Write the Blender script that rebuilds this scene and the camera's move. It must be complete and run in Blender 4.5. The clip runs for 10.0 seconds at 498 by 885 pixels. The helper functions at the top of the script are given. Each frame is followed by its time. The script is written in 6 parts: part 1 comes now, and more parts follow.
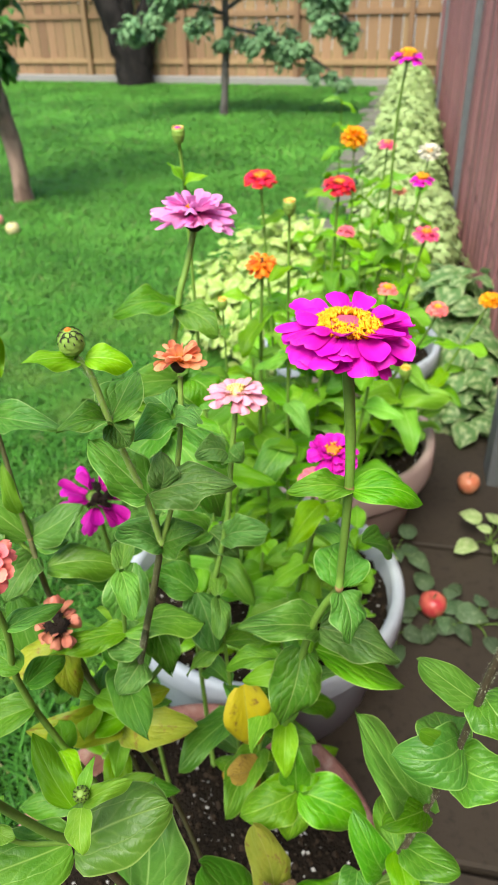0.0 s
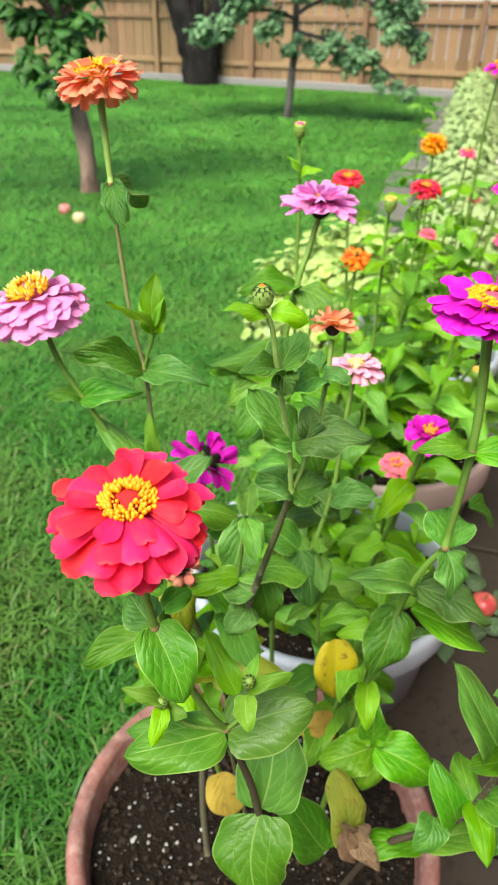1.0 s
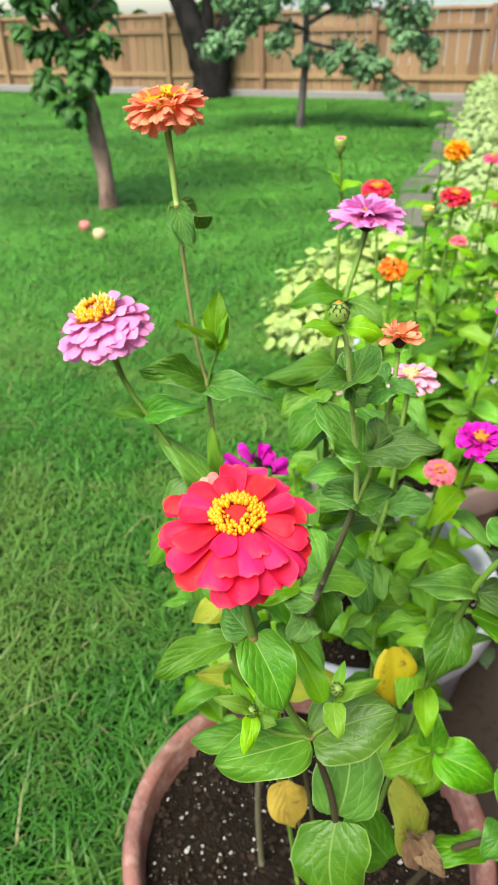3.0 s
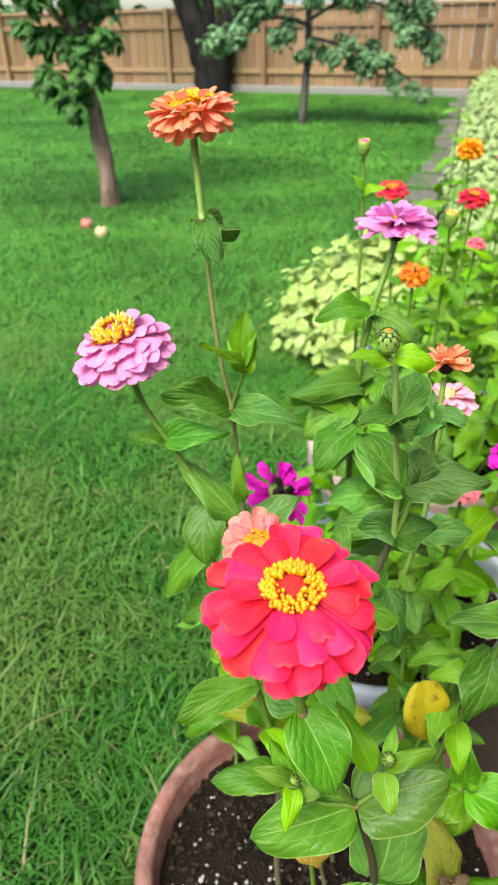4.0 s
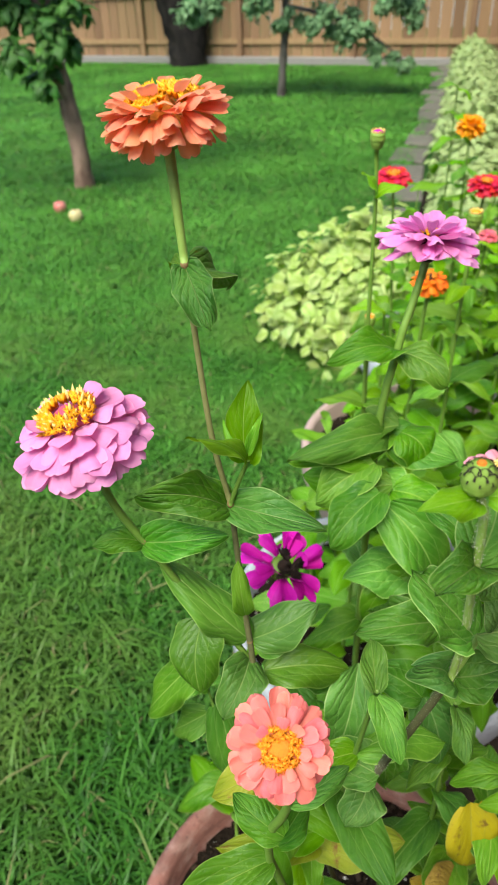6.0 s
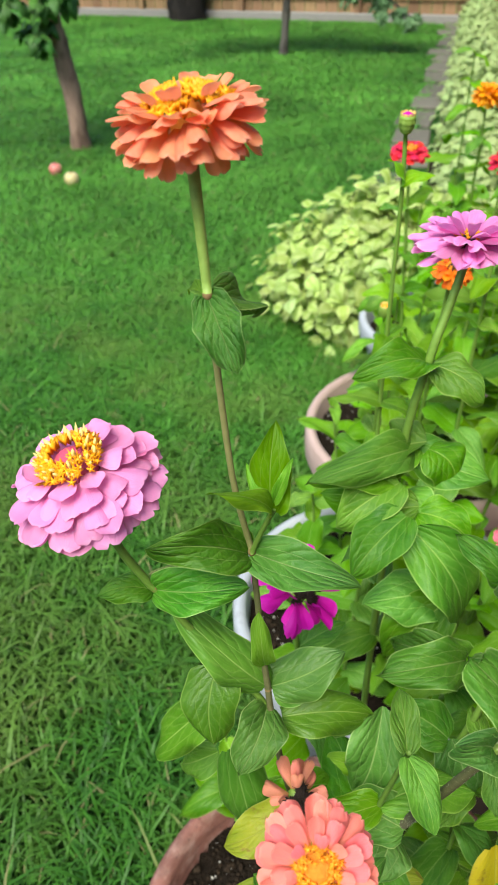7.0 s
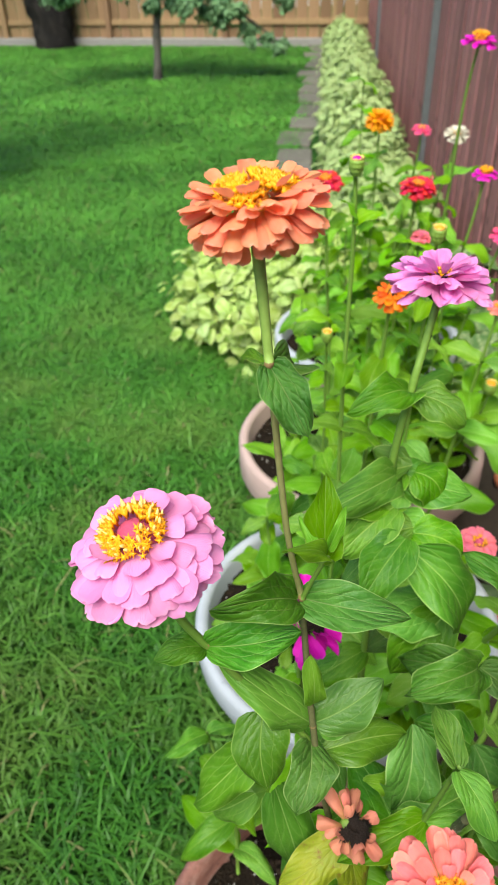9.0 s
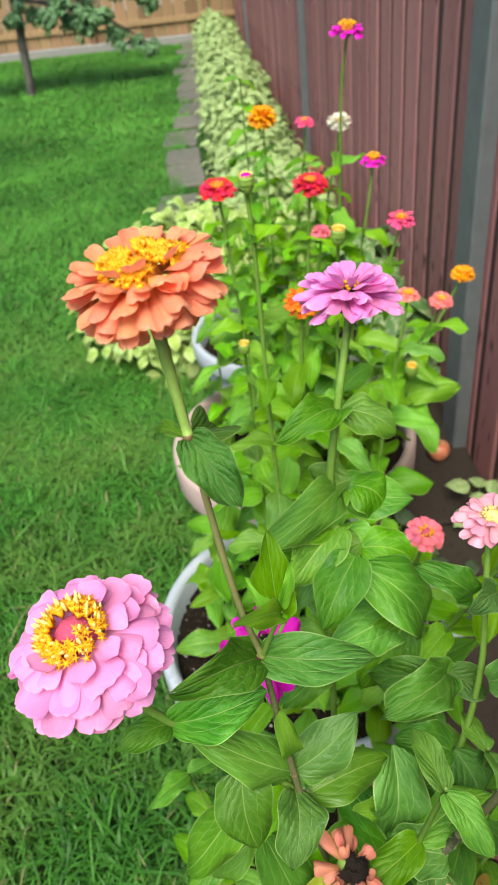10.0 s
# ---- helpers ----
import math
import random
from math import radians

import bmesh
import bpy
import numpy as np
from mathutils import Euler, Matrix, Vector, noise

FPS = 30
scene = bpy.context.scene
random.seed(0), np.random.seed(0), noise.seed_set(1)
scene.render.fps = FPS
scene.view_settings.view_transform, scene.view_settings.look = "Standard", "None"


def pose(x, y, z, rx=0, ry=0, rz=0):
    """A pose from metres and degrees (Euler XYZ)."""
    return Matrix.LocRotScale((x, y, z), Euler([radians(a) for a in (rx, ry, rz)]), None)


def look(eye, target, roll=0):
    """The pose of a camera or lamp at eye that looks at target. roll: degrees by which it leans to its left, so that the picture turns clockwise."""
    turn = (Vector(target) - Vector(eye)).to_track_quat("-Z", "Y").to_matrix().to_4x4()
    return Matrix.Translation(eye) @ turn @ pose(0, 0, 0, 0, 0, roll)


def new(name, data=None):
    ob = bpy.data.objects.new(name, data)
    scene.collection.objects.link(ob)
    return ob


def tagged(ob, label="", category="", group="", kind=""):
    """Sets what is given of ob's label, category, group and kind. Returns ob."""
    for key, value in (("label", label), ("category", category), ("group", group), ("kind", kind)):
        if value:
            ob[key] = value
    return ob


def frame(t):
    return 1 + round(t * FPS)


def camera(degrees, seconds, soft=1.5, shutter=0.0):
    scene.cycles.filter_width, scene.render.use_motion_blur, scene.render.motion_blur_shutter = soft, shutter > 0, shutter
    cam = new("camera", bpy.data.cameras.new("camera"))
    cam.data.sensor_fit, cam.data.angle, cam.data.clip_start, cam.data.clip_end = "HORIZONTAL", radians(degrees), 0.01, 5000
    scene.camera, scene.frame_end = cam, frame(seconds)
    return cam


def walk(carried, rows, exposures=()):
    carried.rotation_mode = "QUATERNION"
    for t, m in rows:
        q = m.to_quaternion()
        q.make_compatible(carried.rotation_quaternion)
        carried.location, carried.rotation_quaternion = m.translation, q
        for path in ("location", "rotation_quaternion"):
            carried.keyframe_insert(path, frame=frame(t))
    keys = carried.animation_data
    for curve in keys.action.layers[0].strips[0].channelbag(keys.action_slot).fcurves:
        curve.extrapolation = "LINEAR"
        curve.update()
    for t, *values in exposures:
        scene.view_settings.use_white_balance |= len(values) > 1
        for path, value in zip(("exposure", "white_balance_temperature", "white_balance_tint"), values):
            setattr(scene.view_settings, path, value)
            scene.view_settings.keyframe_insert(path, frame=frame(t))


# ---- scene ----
cam = camera(39.3, 10.0, soft=0.8)
PATH = [
    (0, (0.202, 0.146, 1.434), (0.263, 1.831, 0.358), -1.5),
    (0.5, (0.154, 0.113, 1.432), (0.157, 1.802, 0.361), -0.4),
    (1, (0.118, 0.074, 1.436), (0.081, 1.764, 0.368), 0.8),
    (1.5, (0.093, 0.057, 1.434), (0.033, 1.752, 0.374), 1.1),
    (2, (0.076, 0.057, 1.435), (-0.007, 1.754, 0.38), 0.2),
    (2.5, (0.083, 0.057, 1.442), (-0.003, 1.76, 0.396), -1.4),
    (4, (0.05, 0.115, 1.447), (-0.04, 1.812, 0.392), -1.6),
    (4.5, (0.043, 0.159, 1.44), (-0.051, 1.837, 0.355), -2.2),
    (5, (0.031, 0.212, 1.443), (-0.042, 1.884, 0.348), -2.0),
    (5.5, (0.032, 0.257, 1.437), (-0.017, 1.933, 0.347), -2.3),
    (7, (0.014, 0.36, 1.449), (-0.024, 1.966, 0.256), -1.5),
    (7.5, (-0.017, 0.405, 1.441), (-0.059, 1.987, 0.217), -0.1),
    (8, (-0.04, 0.428, 1.427), (-0.069, 1.967, 0.151), 0.7),
    (8.5, (-0.046, 0.401, 1.449), (0.027, 1.993, 0.242), 0.4),
    (9, (-0.065, 0.367, 1.477), (0.166, 1.981, 0.32), -1.7),
    (9.5, (-0.086, 0.337, 1.498), (0.248, 1.947, 0.36), -5.2),
    (10, (-0.051, 0.402, 1.494), (0.356, 1.967, 0.317), -7.2),
]
walk(cam, [(t, look(eye, target, roll)) for t, eye, target, roll in PATH], exposures=[(0, 1.42, 6700, 7), (2.5, 1.41, 6700, 7), (4.0, 1.38, 6700, 7), (4.5, 1.18, 6700, 6), (5.0, 1.10, 6700, 6), (7.0, 1.08, 6700, 6), (10, 1.10, 6700, 6)])

# ---- world, sun, lens and exposure ----
cam.data.dof.use_dof = True
cam.data.dof.focus_distance = 0.41
cam.data.dof.aperture_fstop = 21.0

world = bpy.data.worlds.new("sky")
scene.world = world
world.use_nodes = True
wn = world.node_tree
wn.nodes.clear()
sky = wn.nodes.new("ShaderNodeTexSky")
sky.sky_type = "NISHITA"
sky.sun_disc = False
sky.sun_elevation = radians(57)
sky.sun_rotation = radians(206)
sky.air_density, sky.dust_density, sky.ozone_density = 1.0, 1.5, 1.0
wbg = wn.nodes.new("ShaderNodeBackground")
wbg.inputs["Strength"].default_value = 0.112
wout = wn.nodes.new("ShaderNodeOutputWorld")
wn.links.new(sky.outputs["Color"], wbg.inputs["Color"])
wn.links.new(wbg.outputs[0], wout.inputs["Surface"])

sun_data = bpy.data.lights.new("sun", "SUN")
sun_data.energy, sun_data.angle, sun_data.color = 3.15, radians(38), (1.0, 0.99, 0.90)
sun = new("sun", sun_data)
sun.matrix_world = look((-1.6, -3.3, 5.6), (0, 0, 0))

rnd = random.Random(7)


# ---- materials ----
class Mat:
    """A node material with short helpers."""

    def __init__(self, name, rough=0.6, spec=0.4):
        self.m = bpy.data.materials.new(name)
        self.m.use_nodes = True
        self.t = self.m.node_tree
        self.b = self.t.nodes["Principled BSDF"]
        self.o = self.t.nodes["Material Output"]
        self.b.inputs["Roughness"].default_value = rough
        self.b.inputs["Specular IOR Level"].default_value = spec

    def n(self, kind, **values):
        node = self.t.nodes.new(kind)
        for k, v in values.items():
            node.inputs[k.replace("_", " ")].default_value = v
        return node

    def link(self, a, b):
        self.t.links.new(a, b)

    def coord(self, which="Object"):
        return self.t.nodes.new("ShaderNodeTexCoord").outputs[which]

    def noise(self, scale, detail=4.0, co=None, rough=0.55, out="Fac"):
        node = self.n("ShaderNodeTexNoise", Scale=scale, Detail=detail, Roughness=rough)
        if co is not None:
            self.link(co, node.inputs["Vector"])
        return node.outputs[out]

    def ramp(self, fac, stops):
        node = self.t.nodes.new("ShaderNodeValToRGB")
        els = node.color_ramp.elements
        els[0].position, els[0].color = stops[0][0], (*stops[0][1], 1)
        els[1].position, els[1].color = stops[-1][0], (*stops[-1][1], 1)
        for p, c in stops[1:-1]:
            e = els.new(p)
            e.color = (*c, 1)
        self.link(fac, node.inputs["Fac"])
        return node.outputs["Color"]

    def mix(self, fac, a, b, mode="MIX"):
        node = self.t.nodes.new("ShaderNodeMix")
        node.data_type, node.blend_type = "RGBA", mode
        for socket, value in ((node.inputs["Factor"], fac), (node.inputs["A"], a), (node.inputs["B"], b)):
            if isinstance(value, (int, float)):
                socket.default_value = value
            elif isinstance(value, tuple):
                socket.default_value = (*value, 1)
            else:
                self.link(value, socket)
        return node.outputs["Result"]

    def math(self, op, a, b=0.0, c=None):
        node = self.t.nodes.new("ShaderNodeMath")
        node.operation = op
        for i, value in enumerate((a, b) if c is None else (a, b, c)):
            if isinstance(value, (int, float)):
                node.inputs[i].default_value = value
            else:
                self.link(value, node.inputs[i])
        return node.outputs[0]

    def map(self, co, scale=(1, 1, 1), rot=(0, 0, 0)):
        node = self.t.nodes.new("ShaderNodeMapping")
        node.inputs["Scale"].default_value, node.inputs["Rotation"].default_value = scale, rot
        self.link(co, node.inputs["Vector"])
        return node.outputs[0]

    def sep(self, co):
        node = self.t.nodes.new("ShaderNodeSeparateXYZ")
        self.link(co, node.inputs[0])
        return node.outputs

    def rand(self):
        return self.t.nodes.new("ShaderNodeObjectInfo").outputs["Random"]

    def island(self):
        return self.t.nodes.new("ShaderNodeNewGeometry").outputs["Random Per Island"]

    def hue(self, col, h=None, v=None, s=None):
        node = self.t.nodes.new("ShaderNodeHueSaturation")
        for key, value in (("Hue", h), ("Value", v), ("Saturation", s)):
            if isinstance(value, (int, float)):
                node.inputs[key].default_value = value
            elif value is not None:
                self.link(value, node.inputs[key])
        self.link(col, node.inputs["Color"])
        return node.outputs[0]

    def rng(self, fac, lo, hi):
        node = self.t.nodes.new("ShaderNodeMapRange")
        node.inputs["To Min"].default_value, node.inputs["To Max"].default_value = lo, hi
        self.link(fac, node.inputs["Value"])
        return node.outputs[0]

    def bump(self, height, strength, distance=0.002):
        node = self.n("ShaderNodeBump", Strength=strength, Distance=distance)
        self.link(height, node.inputs["Height"])
        self.link(node.outputs[0], self.b.inputs["Normal"])
        return node.outputs[0]

    def colour(self, col):
        self.link(col, self.b.inputs["Base Color"])
        return self

    def thin(self, col, amount, normal=None):
        """Lets light through, as leaves and petals do."""
        tr = self.t.nodes.new("ShaderNodeBsdfTranslucent")
        self.link(col, tr.inputs["Color"])
        mx = self.t.nodes.new("ShaderNodeMixShader")
        mx.inputs[0].default_value = amount
        self.link(self.b.outputs[0], mx.inputs[1])
        self.link(tr.outputs[0], mx.inputs[2])
        self.link(mx.outputs[0], self.o.inputs["Surface"])


def leaf_mat(name, dark, light, vein, rough=0.42, blotch=None, per_island=False, trans=0.20, relief=0.7):
    """A rough leaf with a pale midrib, two long side nerves, net veins, quilted cells and a pale hairy rim; uv.x is 0 to 1 across, uv.y along."""
    k = Mat(name, rough, 0.27)
    uv = k.coord("UV")
    u, v, _ = k.sep(uv)
    au = k.math("ABSOLUTE", k.math("SUBTRACT", u, 0.5))
    r = k.island() if per_island else k.rand()
    shift = k.t.nodes.new("ShaderNodeVectorMath")
    shift.operation = "ADD"
    k.link(uv, shift.inputs[0])
    comb = k.t.nodes.new("ShaderNodeCombineXYZ")
    k.link(k.math("MULTIPLY", r, 37.0), comb.inputs[0])
    k.link(k.math("MULTIPLY", r, 19.0), comb.inputs[1])
    k.link(comb.outputs[0], shift.inputs[1])
    uvr = k.map(shift.outputs[0], (1.0, 1.9, 1.0))
    bend = k.math("MULTIPLY", k.math("SUBTRACT", k.noise(5, 2, uvr), 0.5), 0.05)
    base = k.mix(k.ramp(k.noise(1.5, 3, uvr), [(0.30, (0, 0, 0)), (0.70, (1, 1, 1))]), dark, light)
    base = k.mix(k.math("MULTIPLY", k.noise(9, 4, uvr, 0.65), 0.30), base, dark)
    mid = k.math("MAXIMUM", k.math("SUBTRACT", 1.0, k.math("MULTIPLY", au, 46.0)), 0.0)
    auw = k.math("ADD", au, bend)
    lat = k.math("ABSOLUTE", k.math("SUBTRACT", auw, 0.22))
    lat = k.math("MAXIMUM", k.math("SUBTRACT", 1.0, k.math("MULTIPLY", lat, 80.0)), 0.0)
    phase = k.math("ADD", k.math("SUBTRACT", k.math("MULTIPLY", v, 5.5), k.math("MULTIPLY", auw, 6.0)), k.math("MULTIPLY", k.noise(1.7, 2, uvr), 1.6))
    side = k.math("ABSOLUTE", k.math("SUBTRACT", k.math("FRACT", phase), 0.5))
    side = k.math("MAXIMUM", k.math("SUBTRACT", 1.0, k.math("MULTIPLY", side, 6.0)), 0.0)
    cell = k.t.nodes.new("ShaderNodeTexVoronoi")
    cell.feature = "DISTANCE_TO_EDGE"
    cell.inputs["Scale"].default_value = 11.0
    k.link(uvr, cell.inputs["Vector"])
    quilt = k.math("MINIMUM", k.math("MULTIPLY", cell.outputs["Distance"], 2.6), 1.0)
    net = k.t.nodes.new("ShaderNodeTexVoronoi")
    net.feature = "DISTANCE_TO_EDGE"
    net.inputs["Scale"].default_value = 27.0
    k.link(uvr, net.inputs["Vector"])
    fine = k.math("MINIMUM", k.math("MULTIPLY", net.outputs["Distance"], 3.2), 1.0)
    veins = k.math("MAXIMUM", mid, k.math("MAXIMUM", k.math("MULTIPLY", lat, 0.50), k.math("MULTIPLY", side, 0.20)))
    rim = k.math("MINIMUM", k.math("MAXIMUM", k.math("MULTIPLY", k.math("SUBTRACT", au, 0.474), 60.0), 0.0), 1.0)
    col = k.mix(k.math("MULTIPLY", k.math("SUBTRACT", 1.0, k.math("MULTIPLY", quilt, fine)), 0.42), base, dark)
    col = k.mix(k.math("MULTIPLY", k.math("MAXIMUM", veins, k.math("MULTIPLY", rim, 0.9)), 0.76), col, vein)
    if blotch:
        spot = k.noise(3.2, 5, uvr, 0.65)
        spot = k.ramp(spot, [(0.57, (0, 0, 0)), (0.68, (1, 1, 1))])
        col = k.mix(spot, col, blotch)
    col = k.hue(col, k.rng(r, 0.486, 0.510), k.rng(k.math("FRACT", k.math("MULTIPLY", r, 7.3)), 0.66, 1.28), k.rng(k.math("FRACT", k.math("MULTIPLY", r, 13.7)), 0.96, 1.10))
    k.colour(col)
    k.link(k.rng(k.noise(5, 3, uvr), rough - 0.10, rough + 0.14), k.b.inputs["Roughness"])
    lump = k.math("ABSOLUTE", k.math("SUBTRACT", k.math("FRACT", phase), 0.5))
    lump = k.math("MULTIPLY", k.math("SINE", k.math("MULTIPLY", lump, 3.14)), k.math("SINE", k.math("MULTIPLY", au, 6.28)))
    h = k.math("ADD", k.math("MULTIPLY", k.noise(2.6, 2, uvr), 0.8), k.math("MULTIPLY", lump, 0.36))
    h = k.math("ADD", h, k.math("ADD", k.math("MULTIPLY", quilt, 0.11), k.math("MULTIPLY", fine, 0.05)))
    h = k.math("SUBTRACT", h, k.math("MULTIPLY", k.math("MAXIMUM", mid, k.math("MULTIPLY", lat, 0.5)), 0.26))
    k.bump(h, relief, 0.0024)
    k.thin(k.hue(col, 0.494, 1.18, 1.10), trans)
    return k.m


def petal_mat(name, inner, outer, edge, trans=0.22):
    """A petal with fine lengthwise nerves, from base to tip."""
    k = Mat(name, 0.55, 0.25)
    uv = k.coord("UV")
    v = k.sep(uv)[1]
    r = k.rand()
    streak = k.noise(1.0, 4, k.map(uv, (26, 1.3, 1)), 0.5)
    col = k.ramp(v, [(0.05, inner), (0.45, outer), (0.93, outer), (1.0, edge)])
    col = k.mix(k.math("MULTIPLY", k.ramp(streak, [(0.35, (0, 0, 0)), (0.70, (1, 1, 1))]), 0.42), col, inner)
    col = k.mix(k.math("MULTIPLY", k.ramp(k.noise(2.2, 3, uv), [(0.45, (0, 0, 0)), (0.75, (1, 1, 1))]), 0.35), col, edge)
    col = k.hue(col, k.rng(r, 0.488, 0.510), k.rng(k.math("FRACT", k.math("MULTIPLY", r, 5.7)), 0.78, 1.10))
    k.colour(col)
    k.bump(k.math("ADD", streak, k.math("MULTIPLY", k.noise(4, 2, uv), 0.5)), 0.5, 0.0011)
    k.thin(col, trans)
    return k.m


def plain_mat(name, a, b, rough=0.6, scale=60, bump=0.3, dist=0.001, spec=0.35, per="rand"):
    k = Mat(name, rough, spec)
    co = k.coord()
    f = k.noise(scale, 5, co)
    col = k.mix(f, a, b)
    r = k.rand() if per == "rand" else k.island()
    k.colour(k.hue(col, 0.5, k.rng(r, 0.85, 1.15)))
    k.bump(k.noise(scale * 2.3, 4, co), bump, dist)
    return k.m


M_GREEN = leaf_mat("leaf_green", (0.058, 0.182, 0.016), (0.172, 0.375, 0.036), (0.320, 0.480, 0.115), 0.44, trans=0.25, relief=0.70)
M_YOUNG = leaf_mat("leaf_young", (0.120, 0.320, 0.016), (0.230, 0.460, 0.034), (0.350, 0.530, 0.130), 0.46, trans=0.44, relief=0.28)
M_LUSH = leaf_mat("leaf_lush", (0.058, 0.164, 0.019), (0.128, 0.278, 0.036), (0.270, 0.410, 0.110), 0.36, trans=0.24, relief=0.48)
M_ROUGH = leaf_mat("leaf_rough", (0.052, 0.166, 0.024), (0.150, 0.335, 0.050), (0.350, 0.490, 0.170), 0.42, trans=0.30, relief=0.95)
M_GLOSSY = leaf_mat("leaf_glossy", (0.042, 0.138, 0.014), (0.104, 0.252, 0.026), (0.230, 0.380, 0.085), 0.30, trans=0.24, relief=0.62)
M_YELLOWING = leaf_mat("leaf_yellowing", (0.210, 0.290, 0.026), (0.430, 0.410, 0.045), (0.400, 0.420, 0.100), blotch=(0.250, 0.140, 0.040), trans=0.28)
M_DEAD = leaf_mat("leaf_dead", (0.360, 0.250, 0.030), (0.560, 0.420, 0.055), (0.340, 0.240, 0.070), 0.65, blotch=(0.170, 0.085, 0.030))
M_GOLDEN = leaf_mat("leaf_golden", (0.480, 0.360, 0.030), (0.620, 0.500, 0.060), (0.420, 0.380, 0.080), 0.5, blotch=(0.260, 0.150, 0.040), trans=0.28, relief=0.4)
M_WITHERED = leaf_mat("leaf_withered", (0.120, 0.070, 0.034), (0.300, 0.205, 0.110), (0.340, 0.250, 0.150), 0.8, blotch=(0.050, 0.026, 0.014), relief=1.0)
M_STEM = plain_mat("stem_green", (0.085, 0.170, 0.020), (0.160, 0.270, 0.045), 0.5, 220, 0.4, 0.0006)
M_STEM_PALE = plain_mat("stem_pale", (0.1792, 0.3008, 0.0486), (0.3072, 0.4480, 0.0998), 0.5, 220, 0.4, 0.0006)
M_STEM_TAN = plain_mat("stem_tan", (0.150, 0.170, 0.050), (0.250, 0.230, 0.095), 0.5, 220, 0.4, 0.0006)
M_STEM_DARK = plain_mat("stem_dark", (0.037, 0.025, 0.0148), (0.089, 0.063, 0.036), 0.6, 260, 0.6, 0.0006)
M_STEM_BROWN = plain_mat("stem_brown", (0.060, 0.062, 0.026), (0.135, 0.130, 0.052), 0.65, 260, 0.7, 0.0008)
M_HAIR = plain_mat("bristle", (0.330, 0.360, 0.240), (0.460, 0.480, 0.340), 0.6, 100, 0.1)
M_STEM_PURPLE = plain_mat("stem_purplish", (0.060, 0.050, 0.034), (0.150, 0.140, 0.075), 0.65, 260, 0.7, 0.0008)
M_NODE = plain_mat("stem_joint", (0.192, 0.192, 0.044), (0.266, 0.118, 0.081), 0.55, 180, 0.4)
M_CALYX = plain_mat("bracts", (0.111, 0.200, 0.022), (0.207, 0.318, 0.052), 0.5, 200, 0.4)
M_BRACT_TIP = plain_mat("bract_edge", (0.0089, 0.0059, 0.0044), (0.022, 0.0133, 0.0074), 0.7, 300, 0.3)
M_FLORET = plain_mat("floret_yellow", (0.720, 0.250, 0.003), (0.840, 0.400, 0.008), 0.5, 300, 0.2, per="island")
M_FLORET_GOLD = plain_mat("floret_gold", (0.760, 0.260, 0.003), (0.860, 0.400, 0.008), 0.5, 300, 0.2, per="island")
M_FLORET_AMBER = plain_mat("floret_amber", (0.660, 0.190, 0.003), (0.800, 0.330, 0.006), 0.5, 300, 0.2, per="island")
M_CREAM = plain_mat("floret_cream", (0.660, 0.470, 0.110), (0.760, 0.600, 0.220), 0.5, 300, 0.2, per="island")
M_FLORET_ORANGE = plain_mat("floret_orange", (0.700, 0.180, 0.008), (0.800, 0.300, 0.014), 0.5, 300, 0.2, per="island")
M_DISC_RED = plain_mat("disc_red", (0.280, 0.006, 0.010), (0.460, 0.020, 0.016), 0.7, 900, 0.9, 0.001)
M_DISC_PINK = plain_mat("disc_pink", (0.420, 0.030, 0.110), (0.580, 0.100, 0.170), 0.7, 900, 0.9, 0.001)
M_DISC_BROWN = plain_mat("disc_brown", (0.010, 0.006, 0.004), (0.040, 0.018, 0.010), 0.8, 500, 1.0, 0.002)
M_DISC_ORANGE = plain_mat("disc_orange", (0.560, 0.130, 0.015), (0.760, 0.260, 0.020), 0.7, 900, 0.9, 0.001)
P_RED = petal_mat("petal_red", (0.700, 0.014, 0.040), (0.920, 0.016, 0.085), (0.900, 0.085, 0.110), 0.32)
P_SCARLET = petal_mat("petal_scarlet", (0.480, 0.008, 0.018), (0.680, 0.014, 0.040), (0.760, 0.050, 0.070))
P_MAGENTA = petal_mat("petal_magenta", (0.500, 0.003, 0.270), (0.680, 0.005, 0.440), (0.720, 0.040, 0.490))
P_PINK = petal_mat("petal_pink", (0.840, 0.340, 0.540), (0.850, 0.295, 0.590), (0.870, 0.400, 0.660), 0.34)
P_LILAC = petal_mat("petal_lilac", (0.680, 0.150, 0.440), (0.900, 0.310, 0.680), (0.940, 0.540, 0.790), 0.40)
P_PALE = petal_mat("petal_pale_pink", (0.800, 0.480, 0.330), (0.770, 0.300, 0.430), (0.780, 0.300, 0.470))
P_CORAL = petal_mat("petal_coral", (0.920, 0.330, 0.085), (0.950, 0.345, 0.195), (0.960, 0.480, 0.330), 0.44)
P_SALMON = petal_mat("petal_salmon", (0.840, 0.250, 0.120), (0.870, 0.185, 0.190), (0.890, 0.300, 0.280))
P_ORANGE = petal_mat("petal_orange", (0.760, 0.110, 0.004), (0.860, 0.170, 0.006), (0.88, 0.25, 0.02))
P_AMBER = petal_mat("petal_amber", (0.820, 0.260, 0.003), (0.900, 0.370, 0.004), (0.90, 0.44, 0.02))
P_WHITE = petal_mat("petal_white", (0.700, 0.640, 0.420), (0.780, 0.730, 0.620), (0.80, 0.76, 0.66))
P_FADED = petal_mat("petal_faded", (0.420, 0.200, 0.070), (0.620, 0.200, 0.150), (0.480, 0.170, 0.100))
P_ROSE = petal_mat("petal_rose", (0.840, 0.220, 0.220), (0.850, 0.165, 0.230), (0.880, 0.280, 0.320))
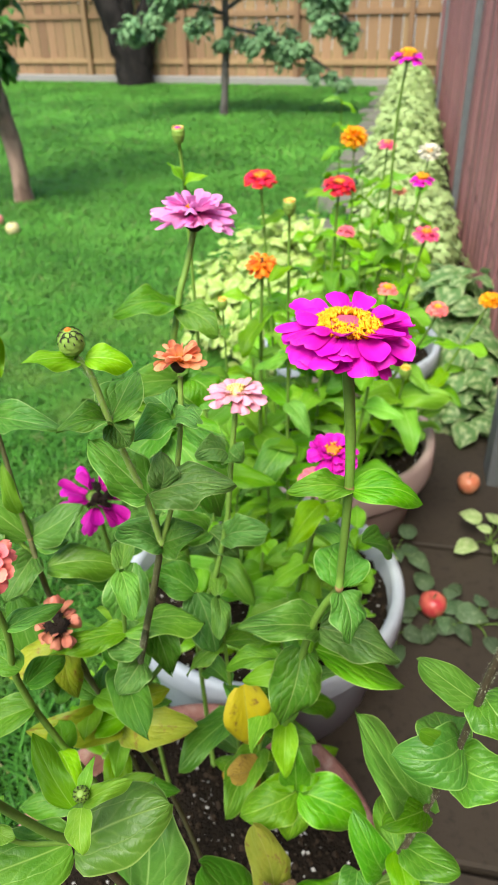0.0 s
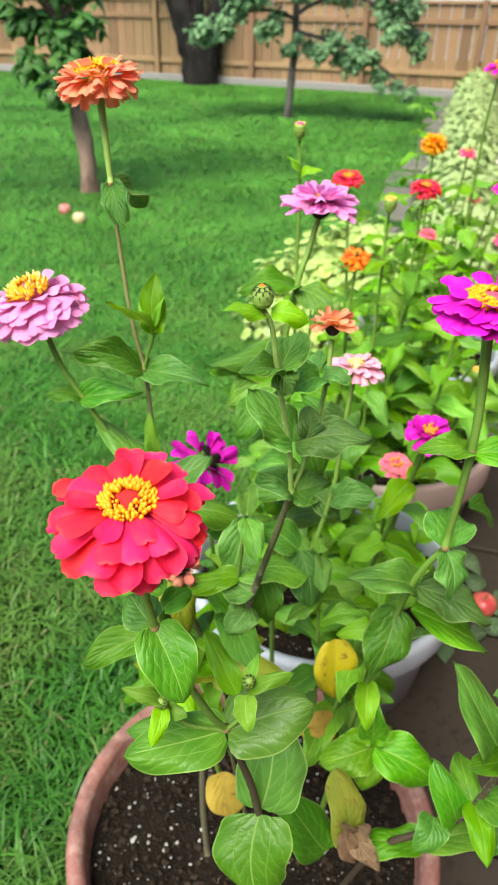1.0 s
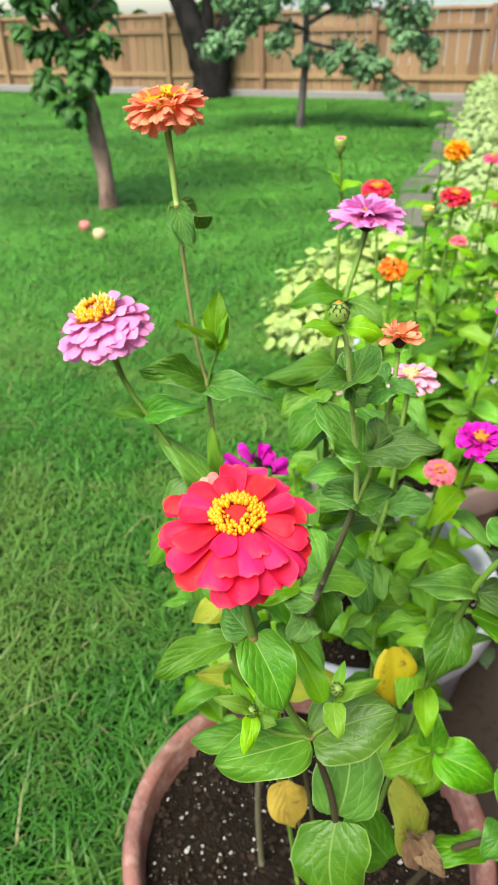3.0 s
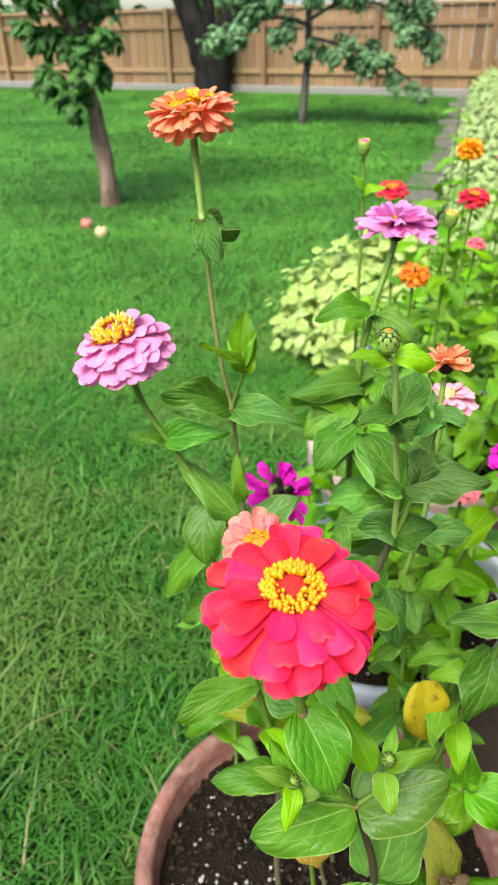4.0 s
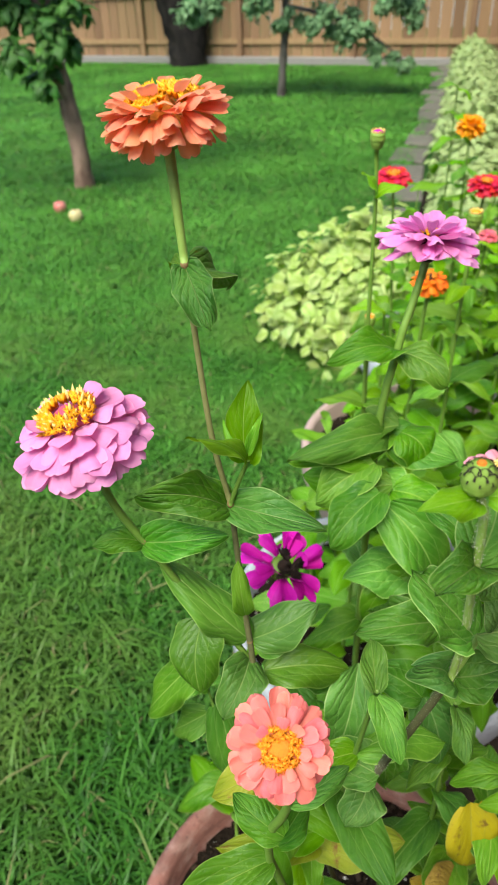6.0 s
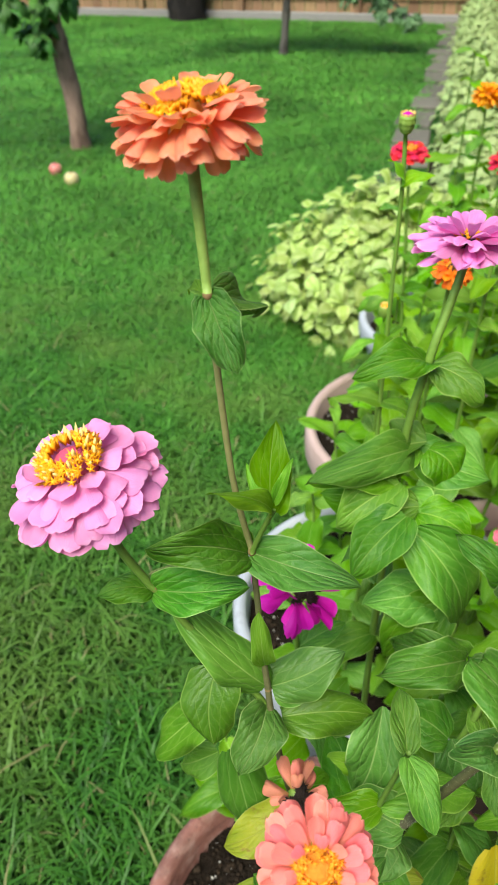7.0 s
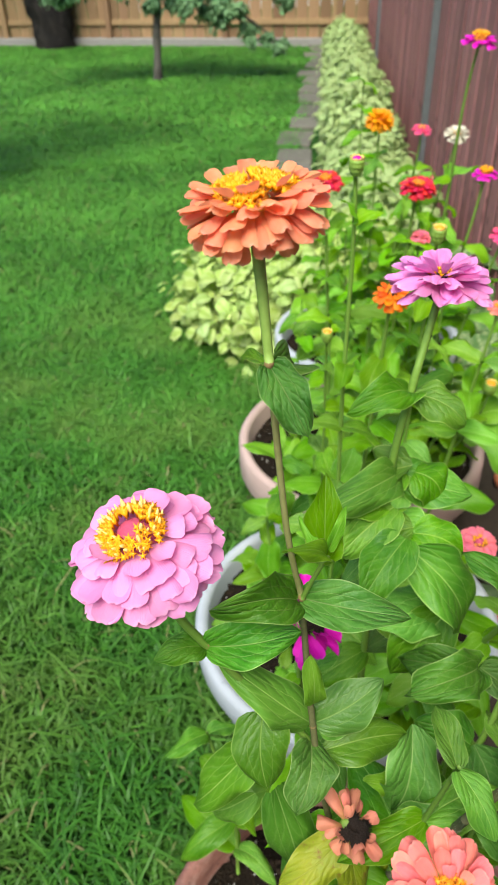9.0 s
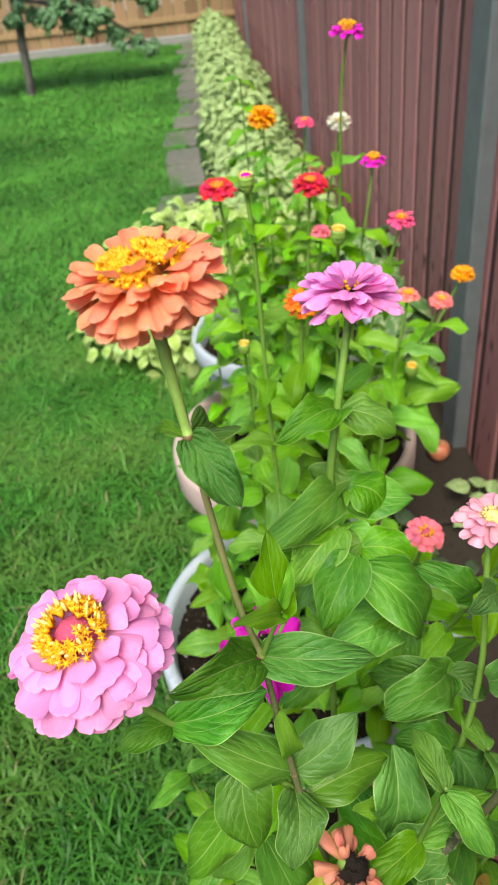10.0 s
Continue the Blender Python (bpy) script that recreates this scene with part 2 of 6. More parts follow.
P_HOT = petal_mat("petal_hot_pink", (0.700, 0.060, 0.130), (0.800, 0.070, 0.210), (0.840, 0.180, 0.300))

# ---- shared templates ----
def smooth(me):
    me.polygons.foreach_set("use_smooth", [True] * len(me.polygons))
    return me


def sheet(name, nu, nv, place):
    """A grid mesh; place(a, v) gives x, y, z for a in -1..1 and v in 0..1. Its uv runs 0..1 both ways."""
    verts, faces, uvs = [], [], []
    for j in range(nv + 1):
        for i in range(nu + 1):
            verts.append(place(2 * i / nu - 1, j / nv))
            uvs.append((i / nu, j / nv))
    for j in range(nv):
        for i in range(nu):
            a = j * (nu + 1) + i
            faces.append((a, a + 1, a + nu + 2, a + nu + 1))
    me = bpy.data.meshes.new(name)
    me.from_pydata(verts, [], faces)
    layer = me.uv_layers.new(name="uv")
    loops = [uvs[li.vertex_index] for li in me.loops]
    layer.data.foreach_set("uv", [c for p in loops for c in p])
    return smooth(me)


def profile(table, v):
    for i in range(len(table) - 1):
        (a, x), (b, y) = table[i], table[i + 1]
        if v <= b:
            k, h = (v - a) / (b - a), b - a
            m0 = (y - table[i - 1][1]) / (b - table[i - 1][0]) * h if i else y - x
            m1 = (table[i + 2][1] - x) / (table[i + 2][0] - a) * h if i + 2 < len(table) else y - x
            return max(0.0, (2 * k ** 3 - 3 * k * k + 1) * x + (k ** 3 - 2 * k * k + k) * m0 + (3 * k * k - 2 * k ** 3) * y + (k ** 3 - k * k) * m1)
    return table[-1][1]


LEAF_EDGE = [(0, 0.42), (0.06, 0.72), (0.20, 0.95), (0.36, 1.0), (0.55, 0.93), (0.72, 0.74), (0.85, 0.48), (0.94, 0.24), (1.0, 0.01)]


ROUND_EDGE = [(0, 0.56), (0.06, 0.84), (0.20, 0.99), (0.36, 1.0), (0.56, 0.94), (0.74, 0.76), (0.87, 0.50), (0.95, 0.27), (1.0, 0.02)]


def leaf_mesh(seed, arch, fold, wave, twist, nu=14, nv=18, edge=LEAF_EDGE):
    """A leaf creased along its midrib, with two sunken side nerves, puckered cells and a wavy margin."""
    r = random.Random(seed)
    p1, p2, k = r.uniform(0, 6), r.uniform(0, 6), r.uniform(7, 12)
    lean = r.uniform(-0.10, 0.10)
    hook = r.uniform(0.10, 0.60)
    roll = r.uniform(0.10, 0.48)

    def place(a, v):
        side = p1 if a > 0 else p2
        b = abs(a)
        w = 0.5 * profile(edge, v) * (1 + 0.05 * math.sin(k * 1.3 * v + side))
        x = a * w + lean * math.sin(math.pi * v)
        z = arch * v * (1 - v) - hook * v ** 4 * 0.5
        z += fold * w * (math.sqrt(b * b + 0.012) - 0.11) * (1.0 - 0.75 * v)
        z -= roll * b ** 3 * w * (0.4 + v)
        z -= 0.016 * math.exp(-((b - 0.44) / 0.09) ** 2) * math.sin(math.pi * min(1, v * 1.15))
        z += 0.010 * math.sin(2 * math.pi * (7 * v - 2.2 * b) + side) * math.sin(math.pi * b) * (1 - v)
        z += wave * b ** 3 * math.sin(k * v + side) * 0.42
        z += 0.03 * math.sin(4.1 * v + 2.3 * a + p2) * v
        z += twist * a * w * (v - 0.3)
        return (x, v, z)

    return sheet("leaf", nu, nv, place)


LEAVES = [leaf_mesh(n, *shape) for n, shape in enumerate(
    [(0.55, 0.30, 0.14, 0.3), (0.35, 0.22, 0.22, -0.5), (0.85, 0.38, 0.12, 0.2), (0.20, 0.45, 0.18, 0.6), (0.65, 0.18, 0.26, -0.3), (0.45, 0.50, 0.12, 0.1), (0.75, 0.34, 0.20, -0.7),
     (0.95, 0.46, 0.22, 0.9), (0.40, 0.60, 0.16, -0.2), (0.10, 0.24, 0.24, 0.4), (0.60, 0.10, 0.18, -0.9)])]

ROUND = [leaf_mesh(80 + n, *shape, edge=ROUND_EDGE) for n, shape in enumerate(
    [(0.30, 0.25, 0.10, 0.2), (0.20, 0.36, 0.14, -0.3), (0.45, 0.15, 0.10, 0.1), (0.10, 0.30, 0.16, -0.2), (0.55, 0.32, 0.12, 0.3)])]
CRINKLED = [leaf_mesh(60 + n, *shape) for n, shape in enumerate(
    [(0.5, 0.6, 0.28, 0.9), (0.8, 0.8, 0.24, -1.0), (0.3, 0.4, 0.34, 0.5), (1.0, 0.7, 0.28, -0.7), (0.6, 0.9, 0.22, 1.2), (0.2, 0.5, 0.32, -0.3)])]

PETAL_EDGE = [(0, 0.32), (0.25, 0.62), (0.50, 0.88), (0.74, 1.0), (0.88, 0.93), (0.96, 0.68), (1.0, 0.34)]


def petal_mesh(seed, curl, cup, notch, nu=10, nv=12):
    """A spoon-shaped petal with faint lengthwise ribs; curl bends its tip down, cup lifts (or drops) its sides."""
    r = random.Random(100 + seed)
    p, lean, dent = r.uniform(0, 6), r.uniform(-0.07, 0.07), r.uniform(-0.3, 0.3)

    def place(a, v):
        w = 0.5 * profile(PETAL_EDGE, v)
        y = v - notch * v ** 10 * math.exp(-((a - dent) / 0.22) ** 2) + 0.008 * v ** 4 * math.sin(3 * a + p)
        z = curl * (0.30 * v - v * v) + cup * w * (a * a - 0.3) * math.sin(math.pi * v * 0.75)
        z += 0.006 * math.cos(9.4 * a) * math.sin(math.pi * v) + 0.018 * v * math.sin(3.2 * v + 2.2 * a + p)
        return (a * w * (1 + 0.015 * math.sin(6 * v + p + 2 * a)) + lean * v, y, z)

    return sheet("petal", nu, nv, place)


PETALS = [petal_mesh(n, *shape) for n, shape in enumerate([(0.10, 0.28, 0.03), (0.20, -0.30, 0.05), (0.04, 0.36, 0.0), (0.28, -0.38, 0.04), (0.16, -0.12, 0.0), (0.32, -0.20, 0.06), (-0.06, 0.22, 0.02), (0.12, -0.45, 0.03)])]


def link_part(name, me, parent, local, mat=None, label=""):
    ob = new(name, me)
    ob.parent = parent
    ob.matrix_basis = local
    if mat:
        if not me.materials:
            me.materials.append(None)
        ob.material_slots[0].link = "OBJECT"
        ob.material_slots[0].material = mat
    if label:
        tagged(ob, label)
    return ob


def part(name, bm, material, parent, label="", local=None, flat=False):
    me = bpy.data.meshes.new(name)
    bm.to_mesh(me)
    bm.free()
    if not flat:
        smooth(me)
    me.materials.append(material)
    ob = new(name, me)
    if parent is not None:
        ob.parent = parent
    if local is not None:
        ob.matrix_basis = local
    if label:
        tagged(ob, label)
    return ob


def thing(name, at, label, category, group=""):
    ob = new(name)
    ob.empty_display_size = 0.05
    ob.location = at
    return tagged(ob, label, category, group)


def tube(bm, pts, radii, sides=8):
    """A tapered tube through points, added to bm."""
    pts = [Vector(p) for p in pts]
    # smooth the path
    fine, rad = [], []
    n = len(pts)
    for i in range(n - 1):
        p0, p1, p2, p3 = pts[max(i - 1, 0)], pts[i], pts[i + 1], pts[min(i + 2, n - 1)]
        for s in range(4):
            t = s / 4
            fine.append(0.5 * (2 * p1 + (p2 - p0) * t + (2 * p0 - 5 * p1 + 4 * p2 - p3) * t * t + (3 * p1 - 3 * p2 + p3 - p0) * t ** 3))
            rad.append(radii[i] + (radii[i + 1] - radii[i]) * t)
    fine.append(pts[-1])
    rad.append(radii[-1])
    rings = []
    for i, p in enumerate(fine):
        d = (fine[min(i + 1, len(fine) - 1)] - fine[max(i - 1, 0)]).normalized()
        side = d.cross(Vector((0.3, 1, 0.1))).normalized()
        up = side.cross(d)
        rings.append([bm.verts.new(p + (side * math.cos(2 * math.pi * k / sides) + up * math.sin(2 * math.pi * k / sides)) * rad[i]) for k in range(sides)])
    for a, b in zip(rings, rings[1:]):
        for k in range(sides):
            bm.faces.new((a[k], a[(k + 1) % sides], b[(k + 1) % sides], b[k]))
    bm.faces.new(rings[0])
    bm.faces.new(rings[-1][::-1])
    return fine


def lathe(bm, outline, sides=48, wobble=0.0, seed=0):
    rings = []
    for rad, z in outline:
        ring = []
        for k in range(sides):
            a = 2 * math.pi * k / sides
            q = rad * (1 + wobble * math.sin(3 * a + seed))
            ring.append(bm.verts.new((q * math.cos(a), q * math.sin(a), z)))
        rings.append(ring)
    for a, b in zip(rings, rings[1:]):
        for k in range(sides):
            bm.faces.new((a[k], a[(k + 1) % sides], b[(k + 1) % sides], b[k]))
    return rings


# ---- zinnia plants ----
def basis(at, along, up):
    """A pose whose y runs along and whose z is as near up as can be."""
    y = Vector(along).normalized()
    z = Vector(up) - y * Vector(up).dot(y)
    if z.length < 1e-4:
        z = Vector((0, -1, 0.3)) - y * Vector((0, -1, 0.3)).dot(y)
    z.normalize()
    x = y.cross(z)
    m = Matrix((x, y, z)).transposed().to_4x4()
    m.translation = at
    return m


def plant(at, label, name="zinnia_plant", group="potted zinnias"):
    return thing(name, at, label, "flowering plant", group)


def leaf(owner, base, tip, width, mat=None, up=(0, -0.55, 0.85), name="leaf", shapes=LEAVES):
    base, tip = Vector(base), Vector(tip)
    d = tip - base
    length = d.length
    m = basis(base - owner.location, d, Vector(up) + Vector((rnd.uniform(-0.25, 0.25), rnd.uniform(-0.2, 0.2), 0)))
    m = m @ Matrix.Diagonal((width, length, 0.5 * (length + width), 1))
    return link_part(name, rnd.choice(shapes), owner, m, mat or M_GREEN)


def hairs(owner, pts, radius, count, seed):
    """Fine pale bristles round a stem, joined."""
    g = random.Random(seed)
    bm = bmesh.new()
    pts = [Vector(p) - owner.location for p in pts]
    for _ in range(count):
        i = g.randrange(len(pts) - 1)
        p = pts[i].lerp(pts[i + 1], g.random())
        d = (pts[i + 1] - pts[i]).normalized()
        out = d.cross(Vector((g.gauss(0, 1), g.gauss(0, 1), g.gauss(0, 1)))).normalized()
        side = d.cross(out) * 0.00012
        a = p + out * radius * 0.8
        tip = p + out * (radius + g.uniform(0.0008, 0.0018)) + d * g.uniform(-0.0005, 0.0005)
        bm.faces.new([bm.verts.new(q) for q in (a - side, a + side, tip)])
        bm.faces.new([bm.verts.new(q) for q in (a - d * 0.00012, a + d * 0.00012, tip)])
    return tagged(part("stem_hair", bm, M_HAIR, owner, "short pale bristles"), kind="stuff")


def rounded(owner, base, tip, width, mat=None):
    """A broad, glossy, blunt leaf."""
    return leaf(owner, base, tip, width, mat or M_GLOSSY, shapes=ROUND)


def crinkled(owner, base, tip, width, mat=None):
    """A dark, rough leaf with a curling margin."""
    return leaf(owner, base, tip, width * 1.15, mat or M_ROUGH, shapes=CRINKLED)


def stem(owner, pts, r0=0.0024, r1=0.0036, mat=None, name="stem"):
    bm = bmesh.new()
    n = len(pts)
    local = [Vector(p) - owner.location for p in pts]
    fine = tube(bm, local, [r0 + (r1 - r0) * i / (n - 1) for i in range(n)], 8)
    part(name, bm, mat or M_STEM, owner)
    return fine


def node(owner, at, radius):
    """The swollen, reddish joint where a pair of leaves clasps the stem."""
    bm = bmesh.new()
    at = Vector(at) - owner.location
    lathe(bm, [(radius * 0.8, -radius * 1.1), (radius * 1.12, -radius * 0.4), (radius * 1.18, 0), (radius * 1.1, radius * 0.5), (radius * 0.8, radius * 1.1)], 12)
    part("stem_joint", bm, M_NODE, owner, "reddish stem joint", pose(*at))


def leafy(owner, pts, gap=0.085, size=0.095, start=0.05, wide=0.46, stop=1.0, mat=None, young=0.60):
    """Pairs of leaves up a stem (points from top to foot), each pair turned a quarter."""
    pts = [Vector(p) for p in pts]
    lengths = [(b - a).length for a, b in zip(pts, pts[1:])]
    total = sum(lengths)
    s, turn = start, rnd.uniform(0, 3.1)
    while s < total * stop:
        q, i = s, 0
        while i < len(lengths) - 1 and q > lengths[i]:
            q -= lengths[i]
            i += 1
        p = pts[i].lerp(pts[i + 1], min(q / lengths[i], 1))
        grow = min(1.0, 0.55 + s / total)
        for half in (0, math.pi):
            a = turn + half + rnd.uniform(-0.25, 0.25)
            long = size * grow * rnd.uniform(0.75, 1.2)
            droop = rnd.uniform(-0.55, 0.35)
            tip = p + Vector((math.cos(a), math.sin(a), droop)).normalized() * long
            if p.z < 0.40:
                tip.z = max(tip.z, p.z + 0.01, 0.30)
            leaf(owner, p, tip, long * wide * rnd.uniform(0.85, 1.15), mat or (M_YOUNG if rnd.random() < young else M_GREEN), up=(0, -0.15, 1))
        turn += math.pi / 2 + rnd.uniform(-0.3, 0.3)
        s += gap * rnd.uniform(0.8, 1.25)


def floret_ring(radius, inner, height, count, size, seed, clumps=0):
    """Small five-lobed tubular flowers round the disc, as one mesh."""
    r = random.Random(seed)
    bm = bmesh.new()
    for k in range(count):
        a = k * 2.39996 + r.uniform(-0.25, 0.25)
        q = inner + (radius - inner) * math.sqrt((k + 0.5) / count) + r.uniform(-0.08, 0.08) * radius
        if clumps:
            home = 2 * math.pi * ((k % clumps) + 0.35 * math.sin(5 * (k % clumps))) / clumps
            a = home + r.gauss(0, 0.17)
            q = radius * min(1.1, 0.66 + 0.12 * math.sin(3.0 * (k % clumps)) + r.gauss(0, 0.17))
        c = Vector((math.cos(a) * q, math.sin(a) * q, height * (1.0 - 0.35 * (q / radius) ** 2) + r.uniform(-0.1, 0.15) * size))
        out = Vector((math.cos(a), math.sin(a), 1.6 + r.uniform(-0.5, 0.5))).normalized()
        side = out.orthogonal().normalized()
        other = out.cross(side)
        foot = bm.verts.new(c - out * size * 1.6)
        mid = bm.verts.new(c + out * size * 0.05)
        low, tips = [], []
        for j in range(5):
            b = 2 * math.pi * j / 5 + k
            dirn = side * math.cos(b) + other * math.sin(b)
            b2 = b + math.pi / 5
            d2 = side * math.cos(b2) + other * math.sin(b2)
            low.append(bm.verts.new(c + d2 * size * 0.28 - out * size * 0.1))
            tips.append(bm.verts.new(c + dirn * size * 0.95 + out * size * r.uniform(0.2, 0.7)))
        for j in range(5):
            bm.faces.new((mid, low[j - 1], tips[j]))
            bm.faces.new((mid, tips[j], low[j]))
            bm.faces.new((foot, low[j], tips[j]))
            bm.faces.new((foot, tips[j], low[j - 1]))
    return bm


def bead_ring(radius, inner, height, count, size, seed, tall=1.0):
    """Plump unopened florets standing round the disc, as one mesh."""
    r = random.Random(seed)
    bm = bmesh.new()
    for k in range(count):
        a = k * 2.39996 + r.uniform(-0.2, 0.2)
        q = inner + (radius - inner) * math.sqrt((k + 0.5) / count) + r.uniform(-0.05, 0.05) * radius
        c = Vector((math.cos(a) * q, math.sin(a) * q, height * (1.0 - 0.35 * (q / radius) ** 2)))
        out = Vector((math.cos(a) * 0.5, math.sin(a) * 0.5, 1.0 + r.uniform(-0.3, 0.3)))
        s = size * r.uniform(0.6, 1.25)
        m = basis(c, out.orthogonal(), out) @ Matrix.Diagonal((s, s * r.uniform(0.7, 1.1), s * r.uniform(1.4, 2.4) * tall, 1))
        bmesh.ops.create_icosphere(bm, subdivisions=1, radius=1.0, matrix=m)
    return bm


def dome(radius, height, sides=16, rings=5):
    bm = bmesh.new()
    top = bm.verts.new((0, 0, height))
    prev = None
    for i in range(1, rings + 1):
        a = math.pi / 2 * i / rings
        ring = [bm.verts.new((radius * math.sin(a) * math.cos(2 * math.pi * k / sides), radius * math.sin(a) * math.sin(2 * math.pi * k / sides), height * math.cos(a))) for k in range(sides)]
        for k in range(sides):
            if prev is None:
                bm.faces.new((top, ring[k], ring[(k + 1) % sides]))
            else:
                bm.faces.new((prev[k], ring[k], ring[(k + 1) % sides], prev[(k + 1) % sides]))
        prev = ring
    return bm


def head(owner, at, face, dia, petals, rings, disc=M_DISC_RED, florets=M_FLORET, disc_r=0.24, count=34, floret=0.0028, jitter=0.12, lift=0.18, label="", ruffle=8, ring_in=0.5, cup_mat=None, curl=1.0, clumps=0, beads=None, ragged=0.0):
    """A flower head facing along face. rings: (number, elevation in degrees, length share, width share), outermost first."""
    rad = dia / 2
    face = Vector(face).normalized()
    m = basis(Vector(at) - owner.location, face.orthogonal(), face)
    # cup of overlapping bracts, drawn as a scaled lathe with a notched lip
    bm = bmesh.new()
    cup = [(rad * 0.10, -rad * 0.36), (rad * 0.20, -rad * 0.28), (rad * 0.25, -rad * 0.14), (rad * 0.23, 0.0), (rad * 0.10, rad * 0.03)]
    got = lathe(bm, cup, 20)
    bm.faces.new(got[0][::-1])
    bm.faces.new(got[-1])
    for k, vert in enumerate(got[2]):
        if k % 2:
            vert.co *= 1.10
    body = part("flower_head", bm, cup_mat or M_CALYX, owner, label, m)
    for ri, (n, elev, share, wide) in enumerate(rings):
        z0 = rad * 0.05 * ri
        for k in range(n):
            a = 2 * math.pi * (k + 0.5 * (ri % 2)) / n + rnd.uniform(-1, 1) * jitter
            e = radians(elev + rnd.uniform(-1, 1) * ruffle)
            q = rad * disc_r * 1.05 * (1 - 0.03 * ri)
            long = (rad * share - q) * rnd.uniform(0.90 - 0.5 * ragged, 1.05)
            out = Vector((math.cos(a) * math.cos(e), math.sin(a) * math.cos(e), math.sin(e)))
            pm = basis((math.cos(a) * q, math.sin(a) * q, z0), out, (-math.sin(e) * math.cos(a), -math.sin(e) * math.sin(a), math.cos(e)))
            pm = pm @ pose(0, 0, 0, 0, rnd.uniform(-11, 11) * (1 + 3 * ragged), rnd.uniform(-25, 25) * ragged) @ Matrix.Diagonal((rad * wide * rnd.uniform(0.88, 1.12), long, long * curl, 1))
            link_part("petal", rnd.choice(PETALS), body, pm, petals)
    part("disc", dome(rad * disc_r * (0.55 if clumps else 1.0), rad * (lift + 0.05)), disc, body)
    if count:
        part("floret_ring", floret_ring(rad * disc_r * 1.35, rad * disc_r * ring_in, rad * lift * 1.4, count, floret, int(dia * 9999), clumps), florets, body)
    if beads:
        part("floret_ring", bead_ring(rad * disc_r * 1.3, rad * disc_r * ring_in, rad * lift * 1.4, beads[1], beads[2], 5, *beads[3:]), beads[0], body)
    return body


def bud(owner, at, face, size, tip=None, edged=True):
    """A closed flower bud with dark-edged bracts."""
    face = Vector(face).normalized()
    m = basis(Vector(at) - owner.location, face.orthogonal(), face)
    bm = bmesh.new()
    s = size / 2
    got = lathe(bm, [(s * 0.30, -s * 1.1), (s * 0.72, -s * 0.8), (s * 0.95, -s * 0.1), (s * 0.88, s * 0.5), (s * 0.62, s * 0.92), (s * 0.28, s * 1.08)] if edged else [(s * 0.22, -s * 1.2), (s * 0.55, -s * 0.9), (s * 0.82, -s * 0.1), (s * 0.90, s * 0.6), (s * 0.86, s * 0.9), (s * 0.80, s * 0.86)], 18)
    bm.faces.new(got[0][::-1])
    bm.faces.new(got[-1])
    body = part("bud", bm, M_CALYX, owner, "", m)
    scale = bpy.data.meshes.get("bract_scale")
    if scale is None:
        scale = sheet("bract_scale", 2, 3, lambda a, v: (a * 0.5 * profile([(0, 0.8), (0.5, 1), (1, 0.5)], v), v, -0.25 * v * v + 0.12 * (1 - a * a)))
    rim = bpy.data.meshes.get("bract_rim")
    if rim is None:
        rim = sheet("bract_rim", 8, 1, lambda a, v: (math.sin(a * 1.7) * (0.40 + 0.11 * v), 0.52 + (0.44 + 0.09 * v) * math.cos(a * 1.7), -0.25 * (0.52 + 0.48 * math.cos(a * 1.7)) ** 2 + 0.13))
    rows = ((8, -0.85, 0.70, 1.0), (8, -0.50, 0.92, 0.3), (9, -0.15, 0.97, 0.0), (9, 0.18, 0.95, -0.3), (8, 0.50, 0.82, -0.75)) if edged else ((8, -0.85, 0.52, 0.7), (9, -0.45, 0.72, 0.35), (9, 0.05, 0.84, 0.15))
    for ri, (n, z, q, lean) in enumerate(rows):
        for k in range(n):
            a = 2 * math.pi * (k + 0.5 * (ri % 2)) / n
            out = Vector((math.cos(a) * lean * 0.5, math.sin(a) * lean * 0.5, 1))
            pm = basis((math.cos(a) * s * q, math.sin(a) * s * q, s * z), out, (math.cos(a), math.sin(a), 0)) @ Matrix.Diagonal((s * 0.85, s * 0.66, s * 0.9, 1))
            link_part("bract", scale, body, pm, M_CALYX)
            if ri < 2 or not edged:
                continue
            link_part("bract_edge", rim, body, pm, M_BRACT_TIP)
    if tip and not edged:
        for k in range(10):
            a = 2 * math.pi * k / 10
            pm = basis((math.cos(a) * s * 0.72, math.sin(a) * s * 0.72, s * 0.80), (math.cos(a) * 0.6, math.sin(a) * 0.6, 1), (math.cos(a), math.sin(a), 0)) @ Matrix.Diagonal((s * 0.5, s * 0.38, s * 0.5, 1))
            link_part("petal", scale, body, pm, M_CREAM)
    if tip:
        part("petal_tip", dome(s * (0.30 if edged else 0.62), s * (0.22 if edged else 0.35), 12, 3), tip, body, "", pose(0, 0, s * (1.05 if edged else 0.84)))
    return body

# ---- plan: a row of pots runs along AXIS from the first pot; SIDE points to the board wall ----
AXIS, SIDE, ORIGIN = Vector((0.262, 0.965, 0)), Vector((0.965, -0.262, 0)), Vector((0.12, 0.70, 0))
YAW = -math.degrees(math.atan2(0.262, 0.965))
WALL_N, WALL_SLOPE = 0.61, 0.012
WALL_YAW = YAW + math.degrees(WALL_SLOPE)


def at(s, n, z=0.0):
    p = ORIGIN + AXIS * s + SIDE * n
    return Vector((p.x, p.y, z))


def wall_at(s, out=0.0):
    """A place on the board wall, which draws in slightly towards its far end."""
    return at(s, WALL_N + out - WALL_SLOPE * (s - 1))


